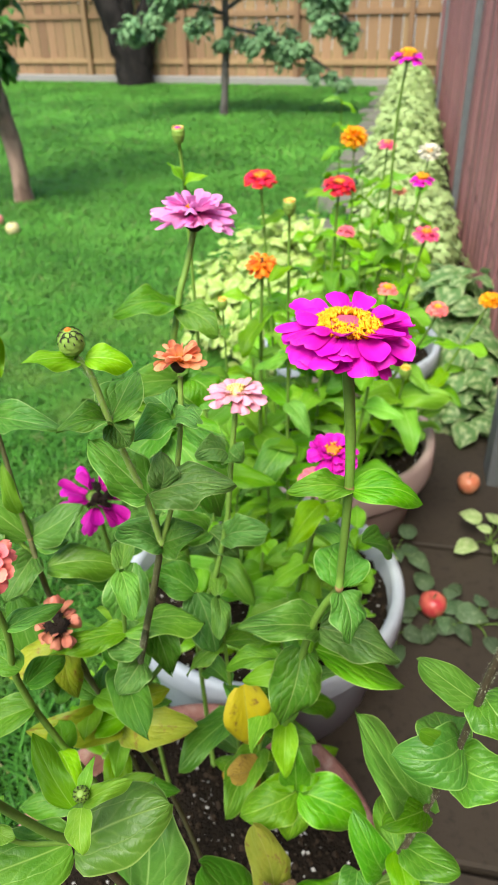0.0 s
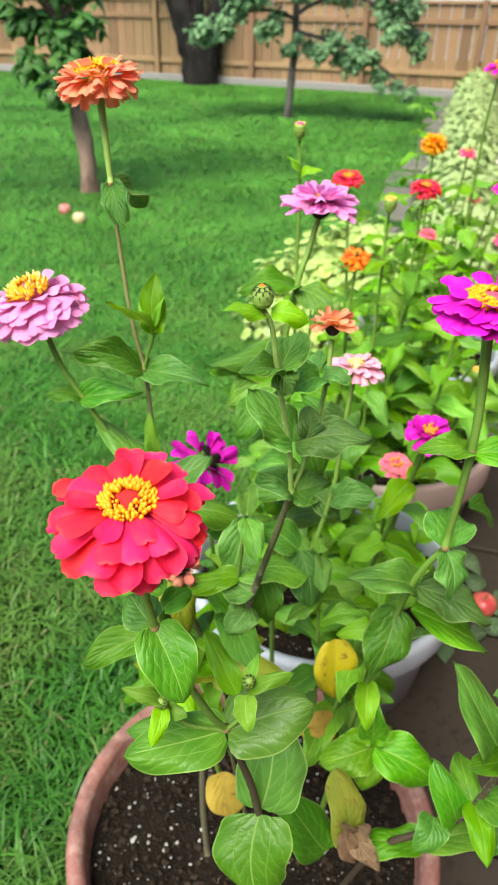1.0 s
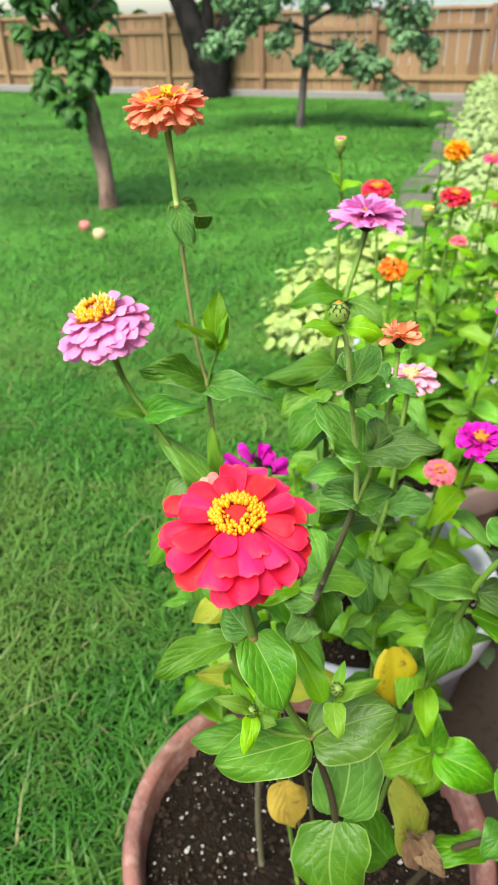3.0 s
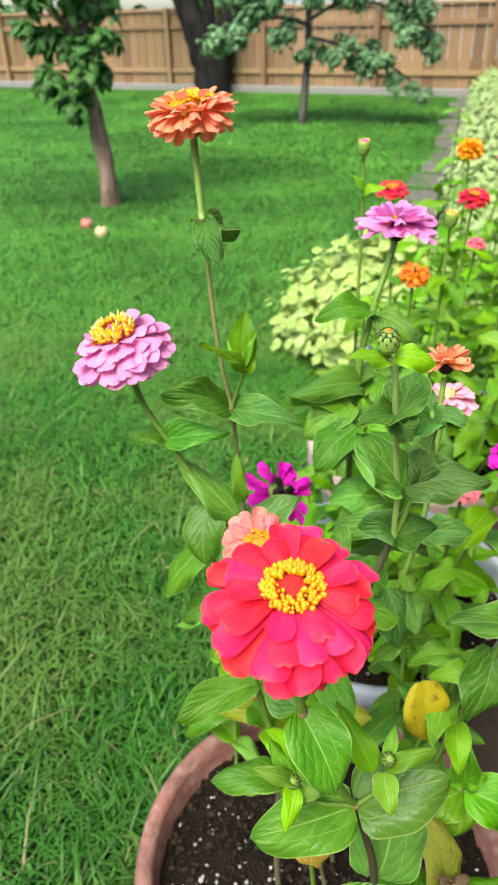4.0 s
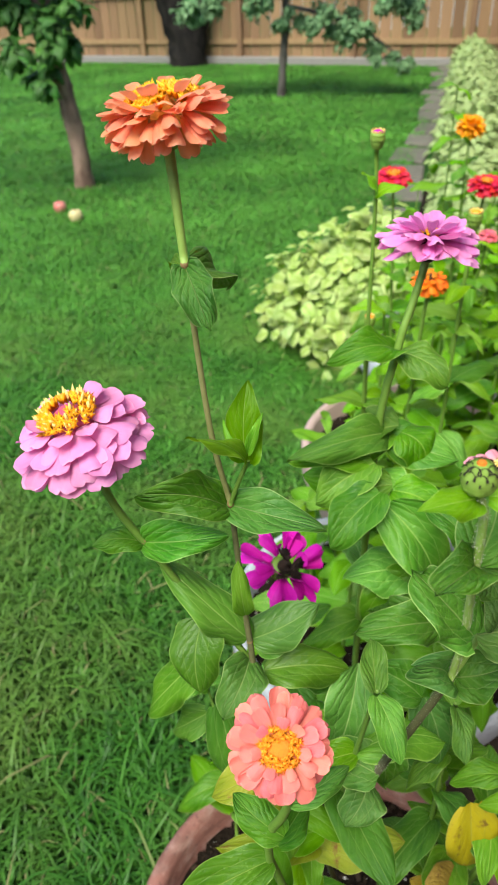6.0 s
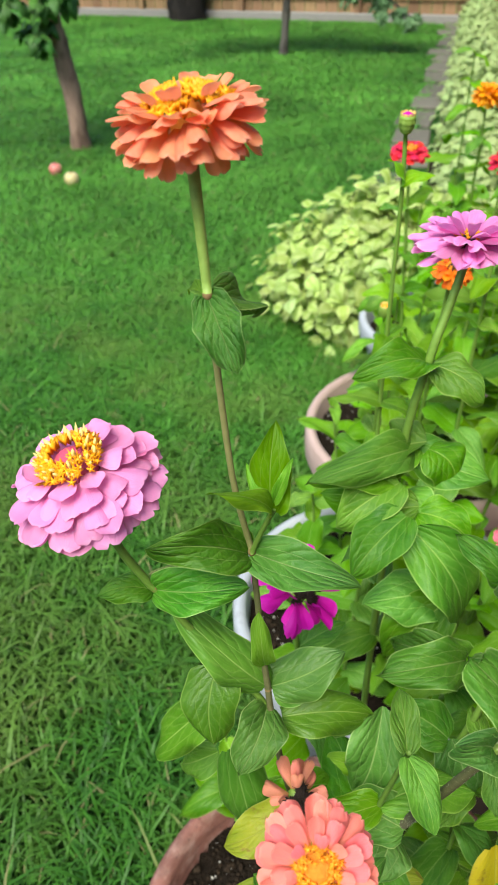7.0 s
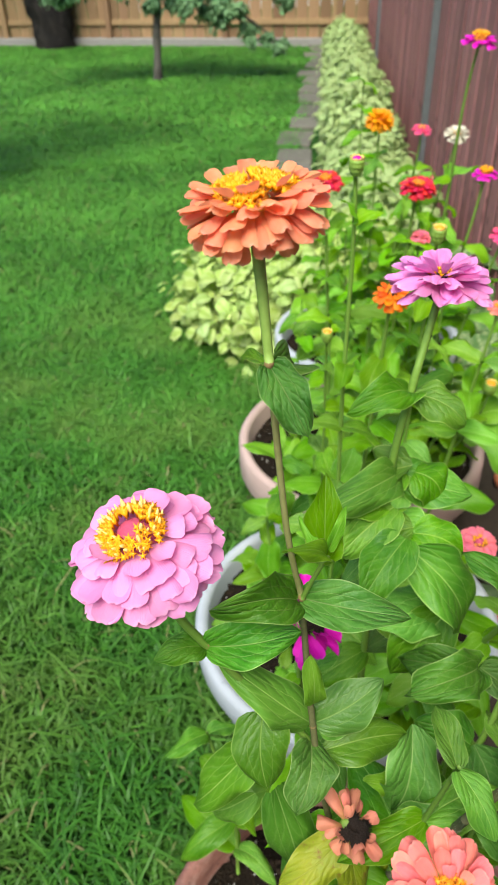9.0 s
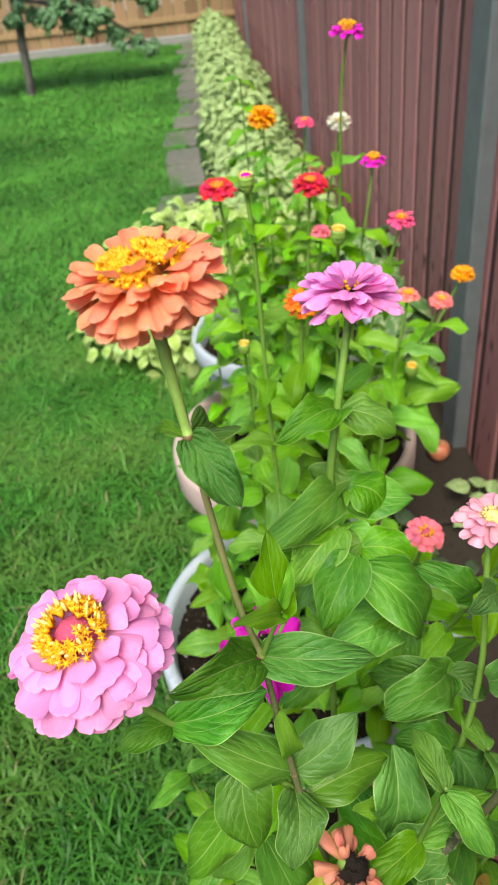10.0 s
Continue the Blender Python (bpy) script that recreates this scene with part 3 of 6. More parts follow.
def box(bm, m, sx, sy, sz, bevel=0.0):
    got = bmesh.ops.create_cube(bm, size=1.0, matrix=m @ Matrix.Diagonal((sx, sy, sz, 1)))
    if bevel:
        edges = {e for v in got["verts"] for e in v.link_edges}
        bmesh.ops.bevel(bm, geom=list(edges), offset=bevel, segments=1, affect="EDGES")
    return got


# lawn soil, one sheet to the horizon
k = Mat("lawn_soil", 0.9, 0.1)
co = k.coord()
col = k.mix(k.noise(1.1, 5, co), (0.016, 0.062, 0.010), (0.042, 0.140, 0.019))
col = k.mix(k.ramp(k.noise(2.3, 4, co), [(0.52, (0, 0, 0)), (0.72, (1, 1, 1))]), col, (0.070, 0.130, 0.026))
col = k.mix(k.math("MULTIPLY", k.noise(60, 3, co), 0.35), col, (0.033, 0.045, 0.0148))
# soil coloured darker at the near end, for bare earth and shaded blade gaps
earth_shade = k.math("MINIMUM", k.math("MAXIMUM", k.math("MULTIPLY", k.math("SUBTRACT", 2.2, k.sep(co)[1]), 0.7), 0.0), 1.0)
earth_shade = k.math("MULTIPLY", earth_shade, k.math("MINIMUM", k.math("MAXIMUM", k.math("ADD", k.sep(co)[1], 0.6), 0.0), 1.0))
earth_shade = k.math("MULTIPLY", earth_shade, k.ramp(k.noise(6, 4, co), [(0.30, (0.45, 0.45, 0.45)), (0.60, (1, 1, 1))]))
k.colour(k.mix(earth_shade, col, (0.013, 0.024, 0.007)))
k.bump(k.noise(120, 5, co), 1.0, 0.02)
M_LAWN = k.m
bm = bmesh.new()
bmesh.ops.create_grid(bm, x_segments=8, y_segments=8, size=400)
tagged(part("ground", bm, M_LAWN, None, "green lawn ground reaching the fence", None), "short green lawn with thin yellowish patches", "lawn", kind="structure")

# grass blades
k = Mat("grass_blade", 0.46, 0.20)
r = k.island()
co = k.coord()
patch = k.noise(0.7, 5, co)
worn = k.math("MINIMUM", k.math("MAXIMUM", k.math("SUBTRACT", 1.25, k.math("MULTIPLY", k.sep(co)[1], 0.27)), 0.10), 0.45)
# near blades are coloured darker, standing in for the shaded gaps between them
unshaded = k.math("MINIMUM", k.math("MAXIMUM", k.math("MULTIPLY", k.math("SUBTRACT", k.sep(co)[1], 0.8), 0.45), 0.0), 1.0)
col = k.mix(r, (0.016, 0.072, 0.010), k.mix(unshaded, (0.057, 0.186, 0.019), (0.104, 0.335, 0.041)))
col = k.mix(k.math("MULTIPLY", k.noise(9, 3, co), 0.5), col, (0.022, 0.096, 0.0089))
# pale patches grow stronger with distance, keeping the near end dark
far_patch = k.math("MINIMUM", k.math("MAXIMUM", k.math("MULTIPLY", k.math("SUBTRACT", k.sep(co)[1], 1.2), 0.3), 0.1), 1.0)
col = k.mix(k.math("MULTIPLY", k.ramp(patch, [(0.36, (0, 0, 0)), (0.66, (1, 1, 1))]), far_patch), col, (0.122, 0.362, 0.048))
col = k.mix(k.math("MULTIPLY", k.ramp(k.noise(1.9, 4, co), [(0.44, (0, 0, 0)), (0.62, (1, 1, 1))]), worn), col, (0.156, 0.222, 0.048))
col = k.mix(k.ramp(r, [(0.965, (0, 0, 0)), (0.98, (1, 1, 1))]), col, (0.185, 0.192, 0.074))
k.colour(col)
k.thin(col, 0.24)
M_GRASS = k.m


def grass(name, count, region, width, seed):
    """Curved blades with four faces each; region(rng, n) gives x and y."""
    g = np.random.default_rng(seed)
    x, y = region(g, count)
    keep = np.ones(len(x), bool)
    rel = np.stack([x - ORIGIN.x, y - ORIGIN.y], 1)
    s, n = rel @ np.array([AXIS.x, AXIS.y]), rel @ np.array([SIDE.x, SIDE.y])
    keep &= ~((n > -0.22) & (n < 2) & (s < 2.3)) & ~((n > -0.38) & (s > 2.3))
    for px, py, pr in POT_SPOTS:
        keep &= (x - px) ** 2 + (y - py) ** 2 > (pr * 0.78) ** 2
    x, y = x[keep], y[keep]
    c = len(x)
    clump = 0.5 + 0.5 * np.sin(x * 7 + 2 * np.sin(y * 5)) * np.sin(y * 6.3 + 1.5 * np.sin(x * 4))
    far = np.clip((y - 1.4) / 4.5, 0, 1)
    h = (0.066 - 0.024 * far) * g.uniform(0.45, 1.35, c) * (0.85 + 0.25 * clump)
    tall = (g.uniform(0, 1, c) < 0.05) * (1 - far)
    h *= 1 + 0.8 * tall
    a = g.uniform(0, 2 * np.pi, c) + 0.8 * np.sin(x * 3.1 + y * 2.3)
    lean = (0.25 + 0.65 * far + g.uniform(0, 1, c) * (1.05 + 0.55 * far) + 0.5 * tall) * h
    w = width * g.uniform(0.6, 1.3, c)
    face = a + np.pi / 2 + g.uniform(-0.6, 0.6, c)
    dx, dy, fx, fy = np.cos(a), np.sin(a), np.cos(face), np.sin(face)
    v = np.zeros((c, 7, 3), np.float32)
    for i, (t, k2) in enumerate(((0.0, 0.75), (0.4, 1.0), (0.75, 0.7))):
        ox, oy, z = dx * lean * t ** 2, dy * lean * t ** 2, h * (t - 0.25 * t * t)
        v[:, 2 * i] = np.stack([x + ox - fx * w * k2 / 2, y + oy - fy * w * k2 / 2, z], 1)
        v[:, 2 * i + 1] = np.stack([x + ox + fx * w * k2 / 2, y + oy + fy * w * k2 / 2, z], 1)
    v[:, 6] = np.stack([x + dx * lean, y + dy * lean, h * (0.75 - 0.25 * (1 - far))], 1)
    tri = np.array([[0, 1, 3], [0, 3, 2], [2, 3, 5], [2, 5, 4], [4, 5, 6]])
    f = (tri[None] + 7 * np.arange(c)[:, None, None]).reshape(-1, 3)
    me = bpy.data.meshes.new(name)
    me.vertices.add(7 * c)
    me.vertices.foreach_set("co", v.reshape(-1))
    me.loops.add(f.size)
    me.loops.foreach_set("vertex_index", f.reshape(-1).astype(np.int32))
    me.polygons.add(len(f))
    me.polygons.foreach_set("loop_start", np.arange(0, f.size, 3, dtype=np.int32))
    me.update(calc_edges=True)
    smooth(me)
    me.materials.append(M_GRASS)
    return tagged(new(name, me), "blades of green lawn grass, some dry", "grass", kind="stuff")


POT_SPOTS = [(0.12, 0.70, 0.297), (0.268, 1.325, 0.32), (0.48, 1.94, 0.345), (0.69, 2.55, 0.33)]


def near_lawn(g, n):
    y = 0.55 + 2.9 * g.uniform(0, 1, n) ** 1.15
    return g.uniform(-1.0 - 0.35 * y, 0.75, n), y


def mid_lawn(g, n):
    y = 2.4 + 4.8 * g.uniform(0, 1, n) ** 1.1
    return -0.2 + g.uniform(-0.55, 0.42, n) * (y + 0.6), y


def far_lawn(g, n):
    y = 6.6 + 11.0 * g.uniform(0, 1, n)
    return g.uniform(-0.50, 0.34, n) * y, y


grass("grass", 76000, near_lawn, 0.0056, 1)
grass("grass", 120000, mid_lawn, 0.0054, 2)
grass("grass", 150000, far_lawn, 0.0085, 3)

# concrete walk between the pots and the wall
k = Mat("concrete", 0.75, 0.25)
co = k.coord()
# base browns are darkened to hold the wall's shade lying on the walk
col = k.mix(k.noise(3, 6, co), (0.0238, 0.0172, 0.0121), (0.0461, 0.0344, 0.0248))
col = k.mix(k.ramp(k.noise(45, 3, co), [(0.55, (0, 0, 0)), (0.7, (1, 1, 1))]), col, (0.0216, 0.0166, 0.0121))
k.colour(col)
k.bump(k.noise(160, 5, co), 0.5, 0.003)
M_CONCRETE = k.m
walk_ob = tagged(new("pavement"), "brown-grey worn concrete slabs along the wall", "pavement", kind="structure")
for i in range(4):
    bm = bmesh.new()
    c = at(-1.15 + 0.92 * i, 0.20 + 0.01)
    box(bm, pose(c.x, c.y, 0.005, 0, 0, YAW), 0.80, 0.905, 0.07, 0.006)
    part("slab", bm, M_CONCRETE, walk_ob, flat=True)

# dark bed soil by the wall
M_SOIL = plain_mat("potting_soil", (0.004, 0.003, 0.002), (0.026, 0.018, 0.012), 0.95, 75, 1.0, 0.012, 0.1)
M_CRUMB = plain_mat("soil_crumb", (0.006, 0.004, 0.003), (0.050, 0.034, 0.022), 0.95, 90, 1.0, 0.004, 0.1, per="island")
bm = bmesh.new()
c = at(8.31, 0.20)
box(bm, pose(c.x, c.y, 0.0, 0, 0, YAW), 0.82, 13.18, 0.05, 0.01)
tagged(part("garden_bed", bm, M_SOIL, None, flat=True), "dark earth of a planted bed along the wall", "soil", kind="structure")

# flat stepping stones between lawn and bed
M_STONE = plain_mat("paver", (0.075, 0.069, 0.056), (0.150, 0.138, 0.116), 0.85, 22, 0.8, 0.004, 0.2)
path_ob = tagged(new("stone_edging"), "row of flat grey-brown stones at the lawn edge", "edging", kind="structure")
for i in range(16):
    bm = bmesh.new()
    long = rnd.uniform(0.48, 0.60)
    c = at(3.9 + 0.68 * i + rnd.uniform(-0.06, 0.06), -0.37 + rnd.uniform(-0.07, 0.05))
    box(bm, pose(c.x, c.y, -0.008 + rnd.uniform(0, 0.012), rnd.uniform(-2, 2), rnd.uniform(-2, 2), YAW + rnd.uniform(-7, 7)), rnd.uniform(0.26, 0.36), long, 0.06, 0.012)
    part("stone", bm, M_STONE, path_ob, flat=True)

# board wall, stained reddish brown
k = Mat("stained_boards", 0.7, 0.25)
co = k.coord()
r = k.rand()
grain = k.noise(1.0, 6, k.map(co, (55, 55, 2.2)), 0.6)
col = k.mix(grain, (0.190, 0.062, 0.063), (0.400, 0.165, 0.162))
col = k.mix(k.math("MULTIPLY", k.noise(1.7, 4, co), 0.5), col, (0.271, 0.144, 0.146))
col = k.mix(k.ramp(k.noise(7, 3, k.map(co, (6, 6, 1.2))), [(0.60, (0, 0, 0)), (0.68, (1, 1, 1))]), col, (0.070, 0.028, 0.026))
k.colour(k.hue(col, 0.5, k.rng(r, 0.72, 1.20)))
k.bump(grain, 0.6, 0.004)
M_BOARD = k.m
# backing is coloured near black to stand for shade in the board gaps
M_GAP = plain_mat("gap_shade", (0.030, 0.014, 0.013), (0.060, 0.028, 0.026), 0.85, 30, 0.4)
M_GREYPOST = plain_mat("grey_post", (0.074, 0.078, 0.081), (0.148, 0.155, 0.159), 0.65, 14, 0.5, 0.003)
wall = tagged(new("wall_east"), "reddish-brown stained board wall with grey posts", "wall", kind="structure")
board_meshes = []
for i in range(5):
    bm = bmesh.new()
    box(bm, pose(0, 0, 1.0), 0.022, 0.138 + 0.008 * i, 2.0, 0.006)
    me = bpy.data.meshes.new("board")
    bm.to_mesh(me)
    bm.free()
    me.materials.append(M_BOARD)
    board_meshes.append(me)
s = -1.4
while s < 14.2:
    c = wall_at(s, 0.014 + rnd.uniform(-0.004, 0.004))
    link_part("board", board_meshes[rnd.randrange(5)], wall, pose(c.x, c.y, -0.02, 0, 0, WALL_YAW + rnd.uniform(-0.7, 0.7)))
    s += 0.196
bm = bmesh.new()
c = wall_at(6.4, 0.026)
box(bm, pose(c.x, c.y, 0.98, 0, 0, WALL_YAW), 0.03, 15.8, 1.96)
part("backing", bm, M_GAP, wall, "dark backing behind the board gaps", flat=True)
for s0, wide in ((1.56, 0.13), (5.0, 0.07), (10.8, 0.09)):
    bm = bmesh.new()
    c = wall_at(s0, -0.012)
    box(bm, pose(c.x, c.y, 1.0, 0, 0, WALL_YAW), 0.05, wide, 2.04, 0.006)
    part("post", bm, M_GREYPOST, wall, "weathered blue-grey post", flat=True)

# cedar fence at the end of the garden
k = Mat("cedar", 0.75, 0.2)
co = k.coord()
r = k.rand()
grain = k.noise(1.0, 5, k.map(co, (30, 30, 1.5)), 0.6)
col = k.mix(grain, (0.168, 0.098, 0.052), (0.318, 0.200, 0.108))
k.colour(k.hue(col, k.rng(r, 0.49, 0.508), k.rng(k.math("FRACT", k.math("MULTIPLY", r, 5.3)), 0.64, 1.18)))
k.bump(grain, 0.5, 0.004)
M_CEDAR = k.m
FA, FB = Vector((4.6, 13.9, 0)), Vector((-9.2, 19.95, 0))
fdir = (FB - FA).normalized()
fyaw = math.degrees(math.atan2(fdir.y, fdir.x))
fence = tagged(new("fence_north"), "light cedar picket fence with two rails", "fence", kind="structure")
bm = bmesh.new()
box(bm, pose(0, 0, 0.79), 0.200, 0.02, 1.42, 0.004)
picket = bpy.data.meshes.new("picket")
bm.to_mesh(picket)
bm.free()
picket.materials.append(M_CEDAR)
q = 0.1
while q < 15:
    c = FA + fdir * q
    link_part("picket", picket, fence, pose(c.x, c.y, rnd.uniform(-0.015, 0.015), 0, 0, fyaw))
    q += 0.213
for z, tall in ((1.18, 0.09), (0.38, 0.09), (1.47, 0.05)):
    bm = bmesh.new()
    c = FA + fdir * 7.5 + Vector((fdir.y, -fdir.x, 0)) * -0.03
    box(bm, pose(c.x, c.y, z, 0, 0, fyaw), 15, 0.045, tall, 0.005)
    part("rail", bm, M_CEDAR, fence, flat=True)
for q in (0.9, 3.0, 5.3, 7.5, 9.7, 12.0, 14.2):
    bm = bmesh.new()
    c = FA + fdir * q + Vector((fdir.y, -fdir.x, 0)) * -0.075
    box(bm, pose(c.x, c.y, 0.74, 0, 0, fyaw), 0.10, 0.09, 1.56, 0.008)
    part("post", bm, M_CEDAR, fence, flat=True)
bm = bmesh.new()
c = FA + fdir * 7.5 + Vector((fdir.y, -fdir.x, 0)) * -0.10
box(bm, pose(c.x, c.y, 0.05, 0, 0, fyaw), 15.2, 0.16, 0.16, 0.01)
M_KERB = plain_mat("kerb", (0.163, 0.152, 0.141), (0.244, 0.229, 0.215), 0.85, 18, 0.5, 0.004)
tagged(part("kerb", bm, M_KERB, None, flat=True), "pale concrete strip under the fence", "kerb", kind="structure")

# neighbour's pale house beyond the fence
M_SIDING = plain_mat("siding", (0.385, 0.400, 0.414), (0.459, 0.474, 0.488), 0.7, 5, 0.2, 0.002)
M_ROOF = plain_mat("roof_shingle", (0.089, 0.081, 0.078), (0.148, 0.141, 0.133), 0.9, 12, 0.6, 0.01)
house = thing("house", (5.5, 24, 0), "pale grey sided house beyond the fence", "house")
for i in range(14):
    bm = bmesh.new()
    box(bm, pose(0, 0, 0.13 + 0.21 * i, 2, 0, 0), 11.0, 0.05, 0.21)
    part("siding_board", bm, M_SIDING, house, flat=True)
bm = bmesh.new()
box(bm, pose(0, 2.6, 1.5), 10.96, 5.1, 2.98)
part("wall", bm, M_SIDING, house, flat=True)
for sgn in (-1, 1):
    bm = bmesh.new()
    box(bm, pose(0, 2.6 + sgn * 1.45, 3.85, -30 * sgn, 0, 0), 11.8, 3.7, 0.14)
    part("roof", bm, M_ROOF, house, flat=True)

# unseen wall added behind the viewer, closing off the garden and some sky light
bm = bmesh.new()
box(bm, pose(0.5, -6.0, 1.5), 14.0, 0.2, 3.1)
tagged(part("wall_south", bm, M_SIDING, None, flat=True), "plain pale wall added unseen behind the viewer", "wall", kind="structure")

# ---- pots ----
k = Mat("terracotta_pink", 0.7, 0.25)
co = k.coord()
col = k.mix(k.noise(6, 5, co), (0.180, 0.068, 0.055), (0.300, 0.140, 0.112))
col = k.mix(k.math("MULTIPLY", k.ramp(k.noise(38, 6, co, 0.7), [(0.48, (0, 0, 0)), (0.66, (1, 1, 1))]), 0.7), col, (0.360, 0.235, 0.200))
col = k.mix(k.math("MULTIPLY", k.ramp(k.noise(1, 5, k.map(co, (12, 12, 55)), 0.7), [(0.48, (0, 0, 0)), (0.62, (1, 1, 1))]), 0.65), col, (0.120, 0.055, 0.043))
col = k.mix(k.ramp(k.noise(130, 3, co), [(0.62, (0, 0, 0)), (0.72, (0.7, 0.7, 0.7))]), col, (0.085, 0.045, 0.038))
k.colour(col)
k.bump(k.math("ADD", k.noise(90, 4, co), k.noise(14, 3, co)), 0.5, 0.003)
M_TERRA = k.m
k = Mat("faded_terracotta", 0.6, 0.3)
co = k.coord()
col = k.mix(k.noise(6, 5, co), (0.330, 0.222, 0.200), (0.450, 0.336, 0.310))
k.colour(col)
k.bump(k.noise(90, 4, co), 0.3, 0.002)
M_FADED_POT = k.m
k = Mat("grey_pot", 0.5, 0.35)
co = k.coord()
col = k.mix(k.noise(8, 6, co), (0.2500, 0.2725, 0.3187), (0.4163, 0.4350, 0.4713))
col = k.mix(k.ramp(k.noise(14, 5, co, 0.7), [(0.60, (0, 0, 0)), (0.72, (1, 1, 1))]), col, (0.2225, 0.2313, 0.2500))
k.colour(col)
k.bump(k.noise(70, 4, co), 0.25, 0.002)
M_GREYPOT = k.m
M_PERLITE = plain_mat("perlite", (0.180, 0.165, 0.150), (0.480, 0.465, 0.440), 0.9, 160, 0.6, 0.001, per="island")
M_TWIG = plain_mat("twig", (0.148, 0.111, 0.081), (0.237, 0.192, 0.148), 0.8, 80, 0.5)


def pot(x, y, rad, rim_z, mat, label, soil_z, band=0.07):
    owner = thing("flower_pot", (x, y, 0.04), label, "flower pot", "row of flower pots")
    h = rim_z - 0.04
    bm = bmesh.new()
    foot = rad * 0.80
    out = [(0.001, 0.0), (foot, 0.0), (foot + 0.006, 0.006), (foot + (rad - 0.022 - foot) * 0.7, (h - band) * 0.8), (rad - 0.022, h - band), (rad - 0.003, h - band + 0.004), (rad, h - band + 0.012), (rad, h - 0.012), (rad - 0.006, h - 0.002), (rad - 0.014, h), (rad - 0.024, h - 0.004), (rad - 0.029, h - 0.014), (rad - 0.034, h - band), (rad - 0.05, h - band - 0.06)]
    lathe(bm, out, 72, 0.003, int(x * 100))
    part("body", bm, mat, owner)
    bm = bmesh.new()
    rs = rad - 0.030
    n = 40
    grid = {}
    for i in range(n + 1):
        for j in range(n + 1):
            u, v = 2 * i / n - 1, 2 * j / n - 1
            if u * u + v * v <= 1.06:
                ll = math.hypot(u, v)
                f = min(1, 1 / ll) if ll > 1 else 1
                z = soil_z - 0.04 + 0.010 * noise.noise((u * 5 + x, v * 5, y)) + 0.006 * noise.noise((u * 17, v * 17 + x, 2)) - 0.012 * ll ** 4
                grid[i, j] = bm.verts.new((u * f * rs, v * f * rs, z))
    for i in range(n):
        for j in range(n):
            c4 = [(i, j), (i + 1, j), (i + 1, j + 1), (i, j + 1)]
            if all(c in grid for c in c4):
                bm.faces.new([grid[c] for c in c4])
    part("soil", bm, M_SOIL, owner, "dark potting soil with white perlite")
    # white perlite grains and crumbs of soil
    tmp = bmesh.new()
    bmesh.ops.create_icosphere(tmp, subdivisions=1, radius=1.0)
    ball = np.array([v.co[:] for v in tmp.verts])
    tri = np.array([[v.index for v in f.verts] for f in tmp.faces])
    tmp.free()
    for nm, mat2, cnt, lo, hi in (("perlite", M_PERLITE, 560, 0.0006, 0.0034), ("soil_crumb", M_CRUMB, 1500, 0.0016, 0.0062)):
        ng = np.random.default_rng(int(x * 1000) + cnt)
        a, q = ng.uniform(0, 6.283, cnt), rs * np.sqrt(ng.uniform(0, 1, cnt)) * 0.96
        r0 = lo + (hi - lo) * ng.uniform(0, 1, cnt) ** 2.2
        c = np.stack([q * np.cos(a), q * np.sin(a), soil_z - 0.036 + ng.uniform(-0.002, 0.006, cnt) - 0.012 * (q / rs) ** 4], 1)
        pts = c[:, None] + r0[:, None, None] * (ball[None] * ng.uniform(0.6, 1.3, (cnt, 1, 3)) + ng.uniform(-0.42, 0.42, (cnt, len(ball), 3)))
        faces = (tri[None] + len(ball) * np.arange(cnt)[:, None, None]).reshape(-1, 3)
        me = bpy.data.meshes.new(nm)
        me.from_pydata(pts.reshape(-1, 3).tolist(), [], faces.tolist())
        me.materials.append(mat2)
        grains = new(nm, me)
        grains.parent = owner
        tagged(grains, kind="stuff")
    return owner


pot(0.12, 0.70, 0.297, 0.322, M_TERRA, "large round pink terracotta pot with dark soil", 0.275)
pot(0.268, 1.325, 0.320, 0.322, M_GREYPOT, "large round weathered pale grey pot, zinnias inside", 0.275)
pot(0.48, 1.94, 0.345, 0.335, M_FADED_POT, "large round faded pink clay pot, zinnias inside", 0.285, 0.10)
pot(0.69, 2.57, 0.330, 0.340, M_GREYPOT, "large round blue-grey pot, zinnias inside", 0.275)

# a dry twig on the soil
tw = thing("twig", (0.02, 0.52, 0.28), "dry pale twig lying on the potting soil", "twig")
bm = bmesh.new()
tube(bm, [(-0.03, -0.01, 0.004), (0.0, 0.006, 0.006), (0.03, 0.01, 0.004), (0.05, 0.02, 0.006)], [0.0012, 0.0016, 0.0014, 0.0008], 6)
part("stick", bm, M_TWIG, tw)

# ---- zinnias in the front pot ----
DOUBLE = [(15, -14, 1.0, 0.40), (14, 2, 0.90, 0.38), (12, 20, 0.72, 0.34)]
FULL = [(16, -22, 1.0, 0.36), (15, -8, 0.93, 0.34), (14, 8, 0.82, 0.32), (12, 26, 0.64, 0.28)]
SMALL = [(13, -12, 1.0, 0.42), (11, 8, 0.80, 0.38)]

z_red = plant((0.17, 0.50, 0.272), "zinnia with one large rose-red bloom and two tight buds")
head(z_red, (0.055, 0.338, 1.229), (0.02, -0.14, 0.98), 0.087, P_RED, [(13, -26, 1.0, 0.38), (13, -12, 0.97, 0.37), (12, 2, 0.86, 0.35), (8, 16, 0.68, 0.31)], M_DISC_RED, M_FLORET, 0.24, 0, 0.0024, 0.18, ruffle=13, ring_in=0.52, beads=(M_FLORET_AMBER, 220, 0.0013), label="rose-red flower head with a yellow ring")
stem(z_red, [(0.056, 0.342, 1.215), (0.061, 0.345, 1.142), (0.086, 0.365, 1.045), (0.098, 0.375, 1.012)], 0.0026, 0.0026)
